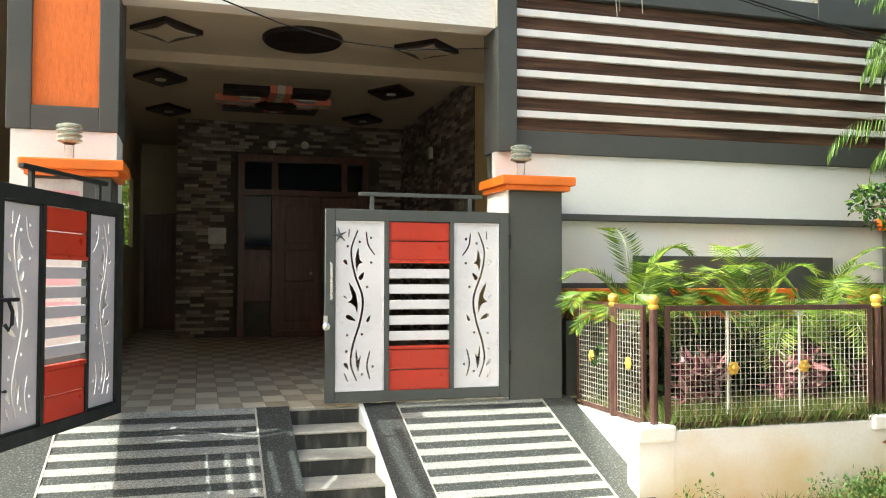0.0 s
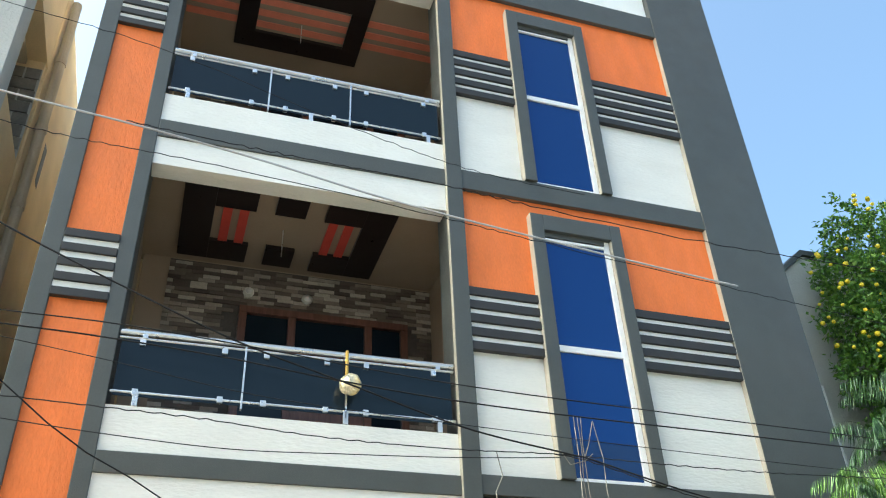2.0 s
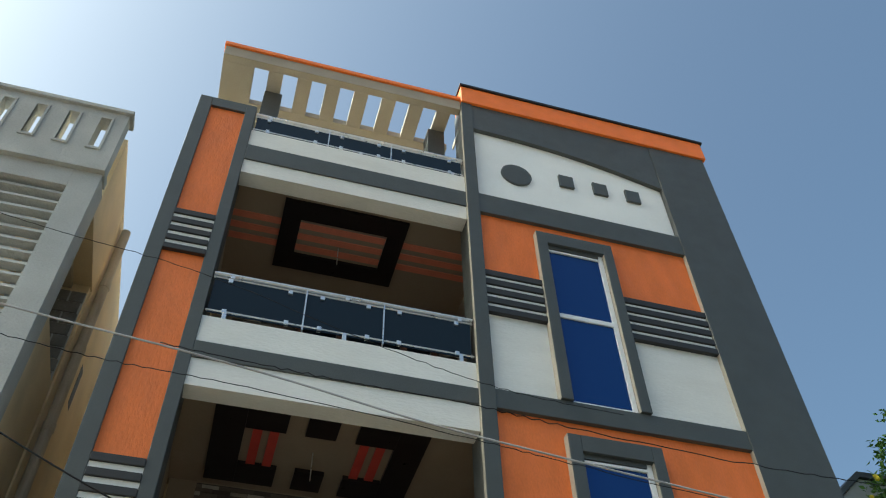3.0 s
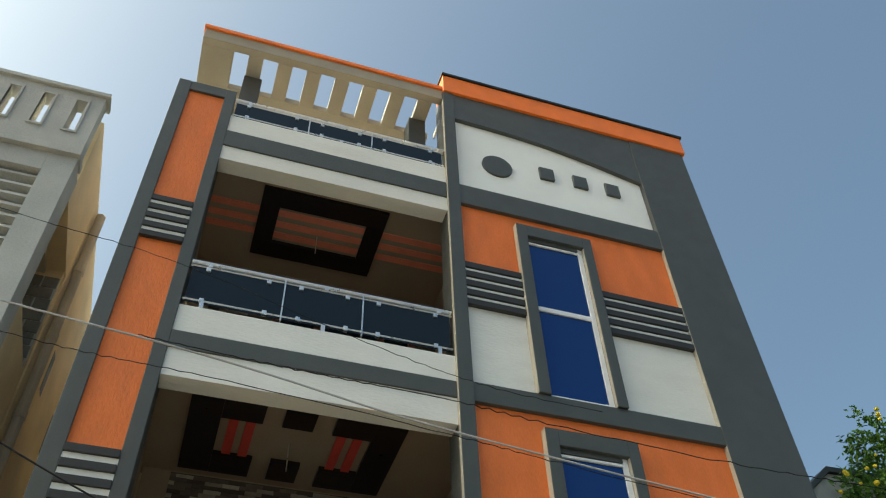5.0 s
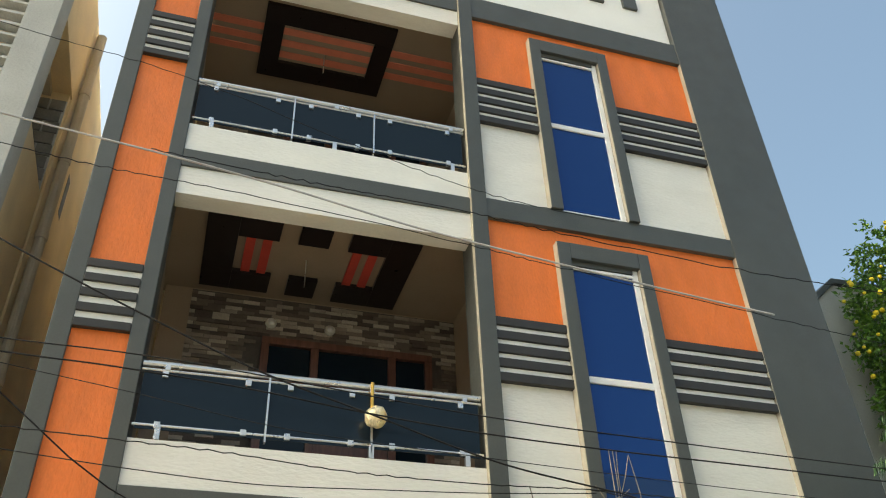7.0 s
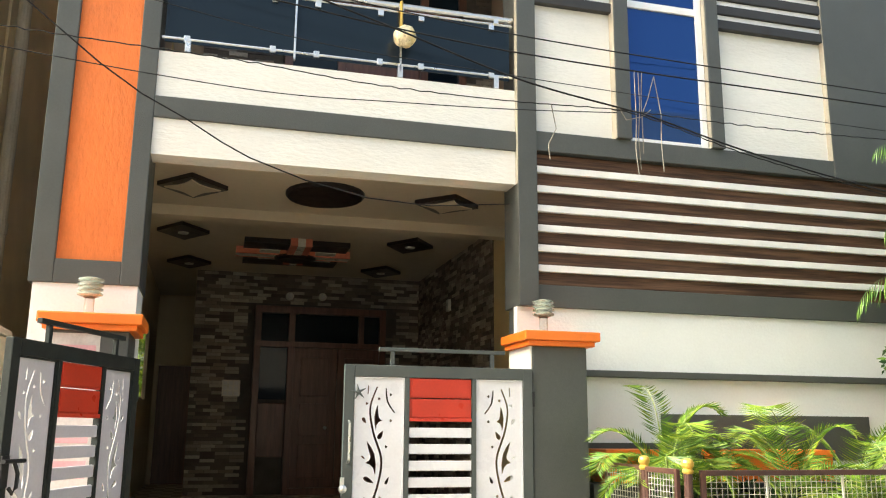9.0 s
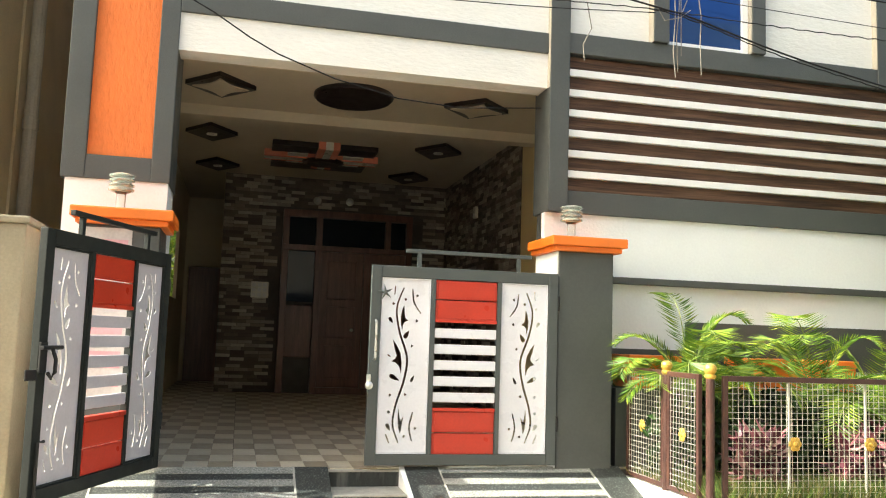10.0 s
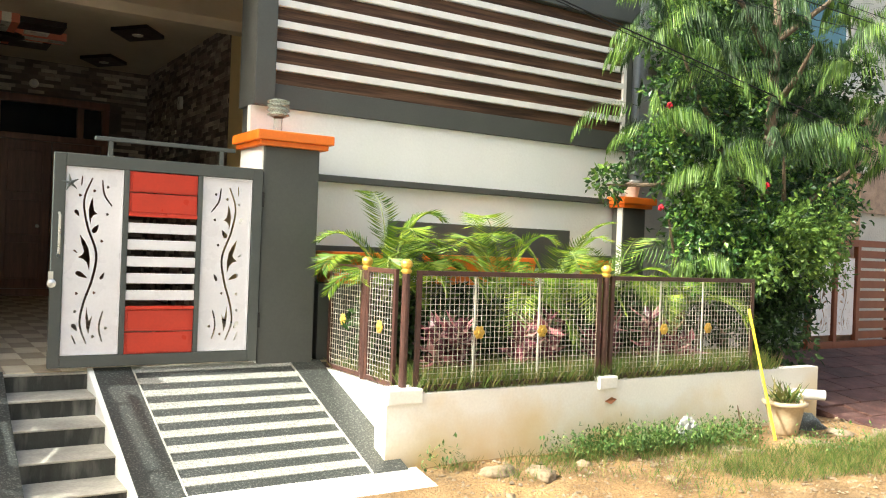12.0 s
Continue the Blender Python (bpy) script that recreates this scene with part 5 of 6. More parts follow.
for i, l in enumerate(limbs):
    n = len(l)
    r0 = 0.085 if i == 0 else 0.035
    part("trunk" if i == 0 else "limb", tube(l, [r0 * (1 - 0.75 * k / (n - 1)) for k in range(n)], 8), BARK, tree, smooth=True)
items, ribs = [], []
tips = []
for i, l in enumerate(limbs):
    for a, b in zip(l, l[1:]):
        for s in (0.25, 0.6, 1.0):
            p = Vector(a).lerp(Vector(b), s)
            if p.z > 1.75:
                tips.append(p)
for p in tips:
    for k in range(2):
        a = rng.uniform(0, 6.28)
        q = p + Vector((rng.gauss(0, 0.2), rng.gauss(0, 0.2), rng.gauss(0.05, 0.16)))
        frond(q, a, radians(rng.uniform(-5, 50)), rng.uniform(0.40, 0.7), rng.uniform(1.0, 1.9), 24, 0.125, rng.uniform(1.4, 3.0), 0.010, items, ribs)
# shoots that stand out from the crown, three in five coloured as if sunlit
outer, shoot = [], 0
for c in ((2.88, -1.1, 2.05), (2.85, -1.05, 2.60), (3.05, -1.1, 2.8), (3.9, -1.5, 1.78), (4.35, -1.6, 1.95), (3.3, -1.4, 1.65), (5.2, -1.6, 1.85), (5.6, -1.5, 2.2), (6.1, -1.2, 1.9), (6.2, -1.0, 2.5), (4.5, -1.7, 2.6), (3.5, -1.2, 2.5), (3.1, -1.2, 3.3), (3.6, -1.2, 3.7), (4.7, -1.4, 3.3), (5.4, -1.3, 3.2), (2.9, -1.1, 3.0), (4.1, -1.3, 3.0), (4.6, -1.2, 3.9), (5.2, -1.2, 4.0), (3.35, -1.1, 0.85)):
    shoot += 1
    for k in range(7):
        a = 2 * math.pi * k / 7 + rng.uniform(-0.3, 0.3)
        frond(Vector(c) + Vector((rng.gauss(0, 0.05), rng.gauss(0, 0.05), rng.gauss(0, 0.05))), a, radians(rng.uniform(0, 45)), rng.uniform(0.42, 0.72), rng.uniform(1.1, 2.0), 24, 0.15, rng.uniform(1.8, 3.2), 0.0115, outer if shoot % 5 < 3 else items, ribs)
from_lists("young_crown", *leaf_mesh(outer), FROND_LIT, tree, "bright yellow-green drooping shoots")
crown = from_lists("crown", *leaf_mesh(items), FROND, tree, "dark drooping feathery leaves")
tagged(from_lists("frond_ribs", *ribs_mesh(ribs, 0.0035, 0.0012), FROND, tree), kind="stuff")


rng.seed(51)
shrub = thing("hibiscus_shrub", (3.7, -0.8, GZ), "dense glossy hibiscus shrub with a few red flowers", "shrub")
for p, q in (((3.75, -0.8, GZ), (3.3, -0.9, 1.2)), ((3.8, -0.8, GZ), (3.9, -0.9, 1.5)), ((3.8, -0.75, GZ), (4.5, -0.9, 1.2)), ((3.5, -0.9, 1.5), (2.86, -0.62, 1.46))):
    part("stem", tube([p, q], [0.022, 0.01]), BARK, shrub)
bush("shrub", [(3.62, -0.95, 1.2, 0.40), (3.7, -1.1, 0.95, 0.5), (4.2, -1.2, 1.0, 0.5), (4.6, -1.2, 1.05, 0.42), (3.3, -0.85, 1.78, 0.36), (3.7, -0.8, 1.75, 0.5), (4.4, -0.8, 1.5, 0.5), (2.90, -0.6, 1.50, 0.2), (5.2, -1.1, 1.35, 0.4), (3.6, -0.8, 2.3, 0.4), (4.3, -0.6, 2.2, 0.5), (4.6, -0.4, 2.8, 0.5), (4.0, -0.4, 2.9, 0.5), (5.3, -0.3, 1.6, 0.55), (5.7, -0.1, 2.3, 0.6), (6.1, 0.1, 1.7, 0.5), (5.5, -0.2, 3.0, 0.5), (6.4, 0.2, 2.6, 0.5)], 27000, 0.035, 0.085, SHRUB, shrub)
# dark leaves fill in the shade under and behind the shrub
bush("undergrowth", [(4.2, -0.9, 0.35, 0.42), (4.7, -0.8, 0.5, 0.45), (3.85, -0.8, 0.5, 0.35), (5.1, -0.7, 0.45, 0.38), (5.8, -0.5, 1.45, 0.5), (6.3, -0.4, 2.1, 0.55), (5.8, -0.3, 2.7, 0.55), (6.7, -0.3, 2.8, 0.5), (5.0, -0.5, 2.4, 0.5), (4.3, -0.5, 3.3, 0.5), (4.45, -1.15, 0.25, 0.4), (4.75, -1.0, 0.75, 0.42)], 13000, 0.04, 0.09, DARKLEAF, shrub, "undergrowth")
# brighter leaf colour paints the sunlit patch on the shrub's front
bush("young", [(4.1, -1.55, 1.2, 0.22), (4.3, -1.6, 0.98, 0.26), (4.5, -1.58, 1.15, 0.22), (3.75, -1.5, 0.8, 0.2), (3.45, -1.25, 1.35, 0.2), (4.65, -1.5, 0.8, 0.2)], 1900, 0.03, 0.075, FROND_LIT, shrub, "young_leaves")
for x, y, z in ((3.0, -1.15, 2.08), (2.98, -1.12, 1.27), (3.9, -1.4, 1.5)):
    b = bmesh.new()
    for k in range(5):
        a = 2 * math.pi * k / 5
        bmesh.ops.create_uvsphere(b, u_segments=8, v_segments=5, radius=1, matrix=Matrix.Translation((x + 0.014 * math.cos(a), y + 0.004 * k, z + 0.014 * math.sin(a))) @ Matrix.Diagonal((0.015, 0.009, 0.015, 1)))
    part("red_flower", b, RED_FLOWER, shrub, "red hibiscus flower", True)

# flowering creeper on the next house, far behind
rng.seed(61)
vine = thing("flowering_creeper", (6.0, 0.7, -0.1), "tall dark green creeper dotted with yellow flowers", "creeper")
VB = [(5.25, 0.55, 6.15, 0.55), (5.65, 0.50, 6.75, 0.60), (6.35, 0.50, 6.50, 0.70), (5.10, 0.55, 5.55, 0.50), (5.85, 0.50, 5.75, 0.70), (6.55, 0.50, 5.70, 0.70), (5.10, 0.55, 4.90, 0.50), (5.65, 0.45, 4.95, 0.65), (6.35, 0.45, 4.90, 0.70), (5.25, 0.50, 4.20, 0.50), (5.85, 0.40, 4.10, 0.70), (5.35, 0.40, 3.40, 0.55), (6.05, 0.40, 3.20, 0.65)]
part("main_stem", tube([(6.0, 0.7, -0.5), (5.95, 0.75, 3.5), (6.1, 0.6, 6.4)], [0.07, 0.05, 0.02]), BARK, vine)
bush("creeper", VB, 24000, 0.05, 0.095, FARLEAF, vine)
for i in range(110):
    fl = bmesh.new()
    c = VB[rng.randrange(0, 9)]
    u = Vector((rng.gauss(-0.3, 0.7), -abs(rng.gauss(0.8, 0.4)), rng.gauss(0.2, 0.7))).normalized()
    p = Vector(c[:3]) + Vector((u.x, u.y * 0.8, u.z)) * c[3] * 1.02
    bmesh.ops.create_icosphere(fl, subdivisions=1, radius=rng.uniform(0.02, 0.036), matrix=Matrix.Translation(p))
    part("flower", fl, YELLOW_FLOWER, vine, "bright yellow flower")

# a little green seen through the porch side opening
rng.seed(71)
t = thing("side_plant", (-3.6, 10.3, -0.4), "tall bright green bush behind the gap beside the porch", "plant")
part("stem", tube([(-3.6, 10.3, -0.5), (-3.6, 10.3, 3.0)], 0.02), BARK, t)
bush("side", [(-3.6, 10.3, 0.9, 0.6), (-3.6, 10.3, 1.5, 0.6), (-3.5, 10.3, 2.1, 0.6), (-3.6, 10.3, 2.7, 0.6), (-3.6, 10.3, 3.3, 0.5)], 6000, 0.06, 0.12, PALM, t)

# ---------------------------------------------------------------- small things on the verge
def stone(x, y, sx, sy, sz, seed, m=STONE, label="rough fieldstone lying on the earth"):
    t = bmesh.new()
    bmesh.ops.create_icosphere(t, subdivisions=3, radius=1)
    for v in t.verts:
        v.co *= 1 + 0.34 * noise.noise(v.co * 1.6 + Vector((seed * 7.1, 0, 0))) + 0.16 * noise.noise(v.co * 4.5 + Vector((0, seed * 3.3, 0)))
        v.co *= 1 + 0.10 * noise.noise(v.co * 11 + Vector((seed, 5, 0)))
        v.co = Vector((v.co.x * sx, v.co.y * sy, max(v.co.z, -0.5) * sz))
    t.transform(Matrix.Translation((x, y, ground_z(x, y) - sz * 0.10)) @ Matrix.Rotation(seed * 1.3, 4, "Z"))
    return solo("stone", t, m, label, "stone", "", "stones on the verge", True)


for i, (x, y, a, b, c) in enumerate(((0.93, -1.86, 0.13, 0.09, 0.05), (1.15, -1.97, 0.13, 0.08, 0.045), (2.78, -2.02, 0.20, 0.12, 0.03), (3.25, -1.72, 0.14, 0.1, 0.03), (3.6, -2.1, 0.22, 0.13, 0.02), (4.6, -2.1, 0.3, 0.15, 0.02), (4.15, -1.95, 0.12, 0.1, 0.03), (1.55, -1.9, 0.06, 0.05, 0.03), (0.75, -2.2, 0.04, 0.03, 0.02), (1.9, -2.3, 0.05, 0.04, 0.025))):
    stone(x, y, a, b, c, i)
stone(4.0, -1.72, 0.17, 0.12, 0.12, 31, GRANITE_BLACK, "dark mossy stone block beside the plant pot")
bag = bmesh.new()
bmesh.ops.create_icosphere(bag, subdivisions=4, radius=1)
for v in bag.verts:
    v.co *= 1 + 0.35 * noise.noise(v.co * 2.3 + Vector((4, 1, 2))) + 0.15 * noise.noise(v.co * 6)
bag.transform(Matrix.Translation((2.62, -1.78, ground_z(2.62, -1.78) + 0.075)) @ Matrix.Rotation(radians(-25), 4, "Y") @ Matrix.Diagonal((0.10, 0.035, 0.11, 1)))
solo("plastic_bag", bag, mat("dusty_white_film", (0.42, 0.42, 0.41), 0.5), "crumpled white plastic bag lying in the weeds", "bag")

px0, py0 = 3.62, -1.84
pz0 = ground_z(px0, py0)
pot = thing("plant_pot", (px0, py0, pz0), "beige fluted plant pot with a small leafy plant", "plant pot")
pb = lathe([(0.085, 0), (0.10, 0.02), (0.122, 0.12), (0.142, 0.22), (0.162, 0.225), (0.166, 0.252), (0.145, 0.257), (0.135, 0.235)], (px0, py0, pz0), 28)
part("body", pb, POT, pot, smooth=True)
rng.seed(81)
pit = []
for i in range(70):
    a = rng.uniform(0, 6.28)
    d = Vector((math.cos(a) * 0.7, math.sin(a) * 0.7, rng.uniform(0.2, 1.4))).normalized()
    pit.append((Vector((px0 + rng.gauss(0, 0.05), py0 + rng.gauss(0, 0.05), pz0 + 0.235)), d, Vector((-math.sin(a), math.cos(a), 0)), rng.uniform(0.07, 0.24), 0.022))
from_lists("leaves", *leaf_mesh(pit), GRASS, pot)
stick = solo("yellow_pole", rod((3.33, -1.98, ground_z(3.33, -1.98)), (3.50, -1.575, 0.50), 0.011, 10), mat("yellow_plastic", (0.80, 0.60, 0.03), 0.4), "thin yellow pole leaning on the fence", "pole")
solo("dry_stick", rod((3.42, -1.63, -0.44), (3.30, -1.53, 0.12), 0.007, 8), BARK, "dry brown stick leaning on the plinth", "stick")
pp = thing("drain_pipe", (4.2, -1.66, -0.2), "pale open drain pipe stub beside the plinth", "pipe")
b = bmesh.new()
for k in range(24):
    a0, a1 = 2 * math.pi * k / 24, 2 * math.pi * (k + 1) / 24
    q = [(math.cos(a) * r, l, math.sin(a) * r) for l in (-0.1, 0.14) for r in (0.036, 0.042) for a in (a0, a1)]
    vs = [b.verts.new(c) for c in q]
    for f in ((0, 1, 3, 2), (4, 6, 7, 5), (0, 4, 5, 1), (2, 3, 7, 6)):
        b.faces.new([vs[i] for i in f])
bmesh.ops.remove_doubles(b, verts=b.verts[:], dist=1e-5)
b.transform(Matrix.Translation((4.15, -1.66, -0.19)) @ Matrix.Rotation(radians(-128), 4, "Z"))
part("tube", b, PLASTIC_WHITE, pp)
# solid dark rod added in the tube to imitate shade in its mouth
part("inner_dark", rod((4.10, -1.622, -0.19), (4.22, -1.715, -0.19), 0.0355, 16), IRON, pp, "dark plug standing in for the tube's shaded hollow")
part("collar", rod((4.07, -1.63, -0.19), (4.03, -1.614, -0.19), 0.05, 14), PLASTIC_WHITE, pp)
dl = from_lists("dry_leaf", *leaf_mesh([(Vector((1.98, FY - 0.012, -0.115)), Vector((1, 0, 0.05)).normalized(), Vector((0, 0, 1)), 0.12, 0.05)]), mat("dry_brown_leaf", (0.35, 0.14, 0.06), 0.7), None)
tagged(dl, "dry reddish leaf clinging to the plinth", "leaf")

rg = random.Random(5)
gv, gf = [], []
for i in range(2200):
    x, y = rg.uniform(0.5, 6.5), rg.uniform(-3.1, -1.66)
    r = rg.uniform(0.006, 0.016) if rg.random() < 0.9 else rg.uniform(0.014, 0.024)
    k = len(gv)
    c = Vector((x, y, ground_z(x, y) + r * 0.2))
    for dx, dy, dz in ((1, 0.2, 0), (-0.2, 1, 0), (-1, -0.3, 0), (0.2, -1, 0), (0.1, 0, 0.8), (0, 0, -0.8)):
        gv.append(tuple(c + Vector((dx * r * rg.uniform(0.7, 1.3), dy * r * rg.uniform(0.7, 1.3), dz * r * rg.uniform(0.6, 1)))))
    gf += [(k + a, k + b, k + 4) for a, b in ((0, 1), (1, 2), (2, 3), (3, 0))] + [(k + b, k + a, k + 5) for a, b in ((0, 1), (1, 2), (2, 3), (3, 0))]
tagged(from_lists("gravel", gv, gf, STONE, None), "loose pebbles and crumbs on the dry earth", "gravel", kind="stuff")

# ---------------------------------------------------------------- cables in front of the house


def cable(pts, r, m, label, ripple=0.0):
    """A cable strung through places of (x, z) in front of the facade."""
    key = [Vector((x, -1.5, z)) for x, z in pts]
    e0, e1 = (key[0] - key[1]).normalized(), (key[-1] - key[-2]).normalized()
    if key[0].x < -2.9:
        key = [key[0] + e0 * 0.6 * k + Vector((0, -0.02 * k * k, 0)) for k in range(9, 0, -1)] + key
    if key[-1].x > 2.0:
        key = key + [key[-1] + e1 * 0.7 * k for k in range(1, 10)]
    out = []
    for i in range(len(key) - 1):
        p0, p1, p2, p3 = (key[max(0, min(j, len(key) - 1))] for j in (i - 1, i, i + 1, i + 2))
        n = 14
        for k in range(n):
            s = k / n
            q = 0.5 * ((2 * p1) + (p2 - p0) * s + (2 * p0 - 5 * p1 + 4 * p2 - p3) * s * s + (3 * p1 - p0 - 3 * p2 + p3) * s ** 3)
            if ripple:
                q = q + Vector((0, 0, ripple * math.sin(q.x * 52) * (0.5 + noise.noise(q * 3))))
            out.append(q)
    out.append(key[-1])
    return solo("overhead_cable", tube(out, r * 0.8, 6), m, label, "cable", "", "cables strung before the facade", True)


BLK = "thin black overhead cable sagging across the facade"
cable([(-3.374, 4.008), (-3.056, 3.859), (-2.667, 3.690), (-1.937, 3.391), (-1.274, 3.192), (-0.519, 2.971), (0.140, 2.861), (0.322, 2.831), (0.932, 2.680), (1.524, 2.569), (2.230, 2.458)], 0.007, CABLE, "thick black overhead cable sagging across the facade")
cable([(0.058, 2.851), (0.322, 2.816), (0.932, 2.660), (1.524, 2.549), (2.230, 2.427)], 0.0045, CABLE, BLK, 0.006)
cable([(-3.229, 3.337), (-2.660, 3.319), (-1.958, 3.270), (-1.345, 3.202), (-0.599, 3.143), (0.243, 3.114), (1.404, 3.096), (2.449, 3.078)], 0.006, CABLE, BLK)
cable([(-3.249, 3.417), (-2.589, 3.409), (-1.877, 3.361), (-0.588, 3.254), (0.823, 3.207), (2.480, 3.170)], 0.005, CABLE, BLK)
cable([(-3.142, 2.927), (-2.603, 2.907), (-2.071, 2.888), (-1.398, 2.839), (-0.611, 2.830), (0.099, 2.851), (0.760, 2.842), (1.597, 2.843), (2.376, 2.864)], 0.004, CABLE, "thin twisted black overhead wire", 0.006)
cable([(-3.113, 2.806), (-2.514, 2.757), (-1.882, 2.727), (-1.267, 2.748), (-0.591, 2.779), (0.099, 2.831)], 0.0035, CABLE, BLK)
cable([(-3.210, 3.267), (-2.581, 3.179), (-1.719, 3.050), (-0.589, 2.991), (0.781, 2.943), (2.386, 2.905)], 0.003, CABLE, BLK)
cable([(-3.585, 4.976), (-3.088, 4.920), (-2.569, 4.863), (-1.847, 4.758), (-0.943, 4.602), (0.159, 4.478), (1.043, 4.391), (1.788, 4.325)], 0.0095, CABLE_GREY, "pale grey cable with a loose end before the facade")
cable([(-3.537, 4.737), (-3.039, 4.690), (-2.149, 4.655), (-0.671, 4.534), (0.159, 4.447), (1.788, 4.294), (2.618, 4.218)], 0.004, CABLE, "thin twisted black overhead wire", 0.011)
cable([(-2.768, 4.902), (-2.148, 4.866), (-1.475, 4.841), (-0.669, 4.826), (0.181, 4.761), (1.596, 4.699), (2.641, 4.705)], 0.005, CABLE, "thin twisted black overhead wire", 0.012)
cable([(-3.641, 5.760), (-2.643, 5.614), (-1.241, 5.204), (-0.334, 5.009), (0.579, 4.965)], 0.0035, CABLE, BLK, 0.008)
way = [Vector(p) for p in ((-2.834, -1.400, 2.833), (-2.622, -1.300, 2.723), (-2.382, -1.200, 2.636), (-2.190, -1.100, 2.555), (-2.029, -1.000, 2.509), (-1.680, -0.800, 2.458), (-1.249, -0.600, 2.430), (-0.764, -0.350, 2.478), (-0.056, 0.020, 2.641))]
way = [way[0] + Vector((-3.5, -0.6, 2.6))] + way
solo("overhead_cable", tube(way, 0.0042), CABLE, "loose black cable drooping across the porch opening", "cable", "", "cables strung before the facade", True)
hang = thing("wire_bundle", (0.28, -1.5, 2.5), "loose pale strings hanging from the overhead cables", "wire bundle")
for pts in ([(0.222, 3.114), (0.225, 2.790), (0.214, 2.608), (0.229, 2.457)], [(0.248, 3.114), (0.251, 2.892), (0.235, 2.690), (0.244, 2.487)], [(0.273, 3.109), (0.262, 2.942), (0.265, 2.588)], [(0.354, 3.094), (0.307, 2.942), (0.261, 2.831)], [(0.354, 3.094), (0.393, 2.851), (0.387, 2.669), (0.396, 2.487)], [(0.099, 2.881), (0.159, 2.791), (0.261, 2.821), (0.323, 2.872)], [(-0.327, 2.840), (-0.298, 2.689), (-0.349, 2.588), (-0.339, 2.497)]):
    part("string", tube([(x, -1.5, z) for x, z in pts], 0.003), STRING, hang)

# gold-wrapped charm hanging from the first-floor railing
ch = thing("hanging_charm", (-0.91, 0.0, 3.76), "round charm wrapped in gold and white foil on a cord", "charm")
part("cord", rod((-0.925, 0.012, 3.92), (-0.925, 0.012, 4.19), 0.014, 8), GOLD, ch)
cb = bmesh.new()
bmesh.ops.create_icosphere(cb, subdivisions=3, radius=0.088)
for v in cb.verts:
    v.co *= 1 + 0.12 * noise.noise(v.co * 22)
cb.transform(Matrix.Translation((-0.91, -0.07, 3.86)))
part("ball", cb, mat("crinkled_gold_foil", (0.84, 0.74, 0.50), 0.3, metal=0.25, vary=0.35, scale=14, stain=(0.80, 0.56, 0.14), stain_amt=0.8), ch)

# ---------------------------------------------------------------- house on the left
NBW = mat("pale_grey_render", (0.48, 0.48, 0.455), 0.75, vary=0.12, scale=2, bump=0.010, bscale=30, stain=(0.36, 0.36, 0.34), stain_amt=0.4)
NBC = mat("sunlit_cream_wall", (0.78, 0.62, 0.37), 0.7, vary=0.12, scale=1.5, stain=(0.5, 0.38, 0.2), stain_amt=0.4)
NB_PIPE = mat("dull_cream_pipe", (0.50, 0.43, 0.32), 0.55, vary=0.15, scale=3)
nb = thing("neighbour_house", (-6, 2, -0.5), "pale grey and cream next house with slotted parapet and louvres", "house")
NBT = mat("dark_grey_wall_tile", (0.21, 0.20, 0.175), 0.5, vary=0.25, scale=4)
TZ = 7.85
NX = -4.0
xl = -8.5
slots = [NX - 0.27 - 0.34 * i for i in range(12)]
edges = [NX] + [v for s in slots for v in (s + 0.11, s)] + [xl]
part("parapet_base", box(xl, NX, 0.0, 0.16, 8.37, 8.69), NBW, nb)
part("parapet_top", box(xl, NX, 0.0, 0.16, 9.23, 9.38), NBW, nb)
for a, b in zip(edges[0::2], edges[1::2]):
    part("parapet_pier", box(b, a, 0.0, 0.16, 8.69, 9.23), NBW, nb)
for s in slots:
    part("slot_frame", box(s - 0.025, s, -0.015, 0.03, 8.67, 9.25), NBW, nb)
    part("slot_frame", box(s + 0.11, s + 0.135, -0.015, 0.03, 8.67, 9.25), NBW, nb)
    part("slot_frame", box(s - 0.025, s + 0.135, -0.018, 0.03, 9.23, 9.26), NBW, nb)
    part("slot_frame", box(s - 0.025, s + 0.135, -0.018, 0.03, 8.66, 8.69), NBW, nb)
part("coping", box(xl, NX + 0.04, -0.04, 0.2, 9.38, 9.44, 0.008), NBW, nb)
part("ledge", box(xl, NX + 0.02, -0.06, 0.2, 8.27, 8.37, 0.008), NBW, nb)
part("corner_post", box(-4.28, NX, 0.0, 0.32, -0.5, 8.27, 0.006), NBW, nb)
part("front_head", box(xl, -4.28, 0.0, 0.32, 8.0, 8.27, 0.006), NBW, nb)
for i in range(38):
    z = 7.92 - 0.15 * i
    lv = box(xl, -4.29, -0.045, 0.045, -0.02, 0.02)
    lv.transform(Matrix.Translation((0, 0.10, z)) @ Matrix.Rotation(radians(-12), 4, "X"))
    part("louvre", lv, NBW, nb)
part("louvre_back", box(xl, -4.29, 0.5, 0.55, -0.5, 8.0), NBW, nb)
part("recess_back", box(-4.5, -4.02, 1.38, 1.455, -0.5, 8.0), NBC, nb)
part("side_wall", box(NX - 0.2, NX, 1.46, 9.0, -0.5, 9.36), NBC, nb, "cream painted side wall")
part("side_head", box(NX - 0.2, NX - 0.002, 0.32, 1.46, 7.97, 9.36), NBC, nb)
part("recess_wall", box(-4.6, -4.5, 0.32, 1.46, -0.5, 8.1), NBC, nb)
part("recess_parapet", box(-4.498, NX - 0.002, 0.32, 1.375, -0.5, 6.56), NBC, nb, "cream wall below the tiled recess")
for y, z in ((2.35, 7.1), (3.6, 7.1)):
    part("slit_window", box(NX - 0.05, NX + 0.004, y, y + 0.16, z, z + 0.55), GREY, nb)
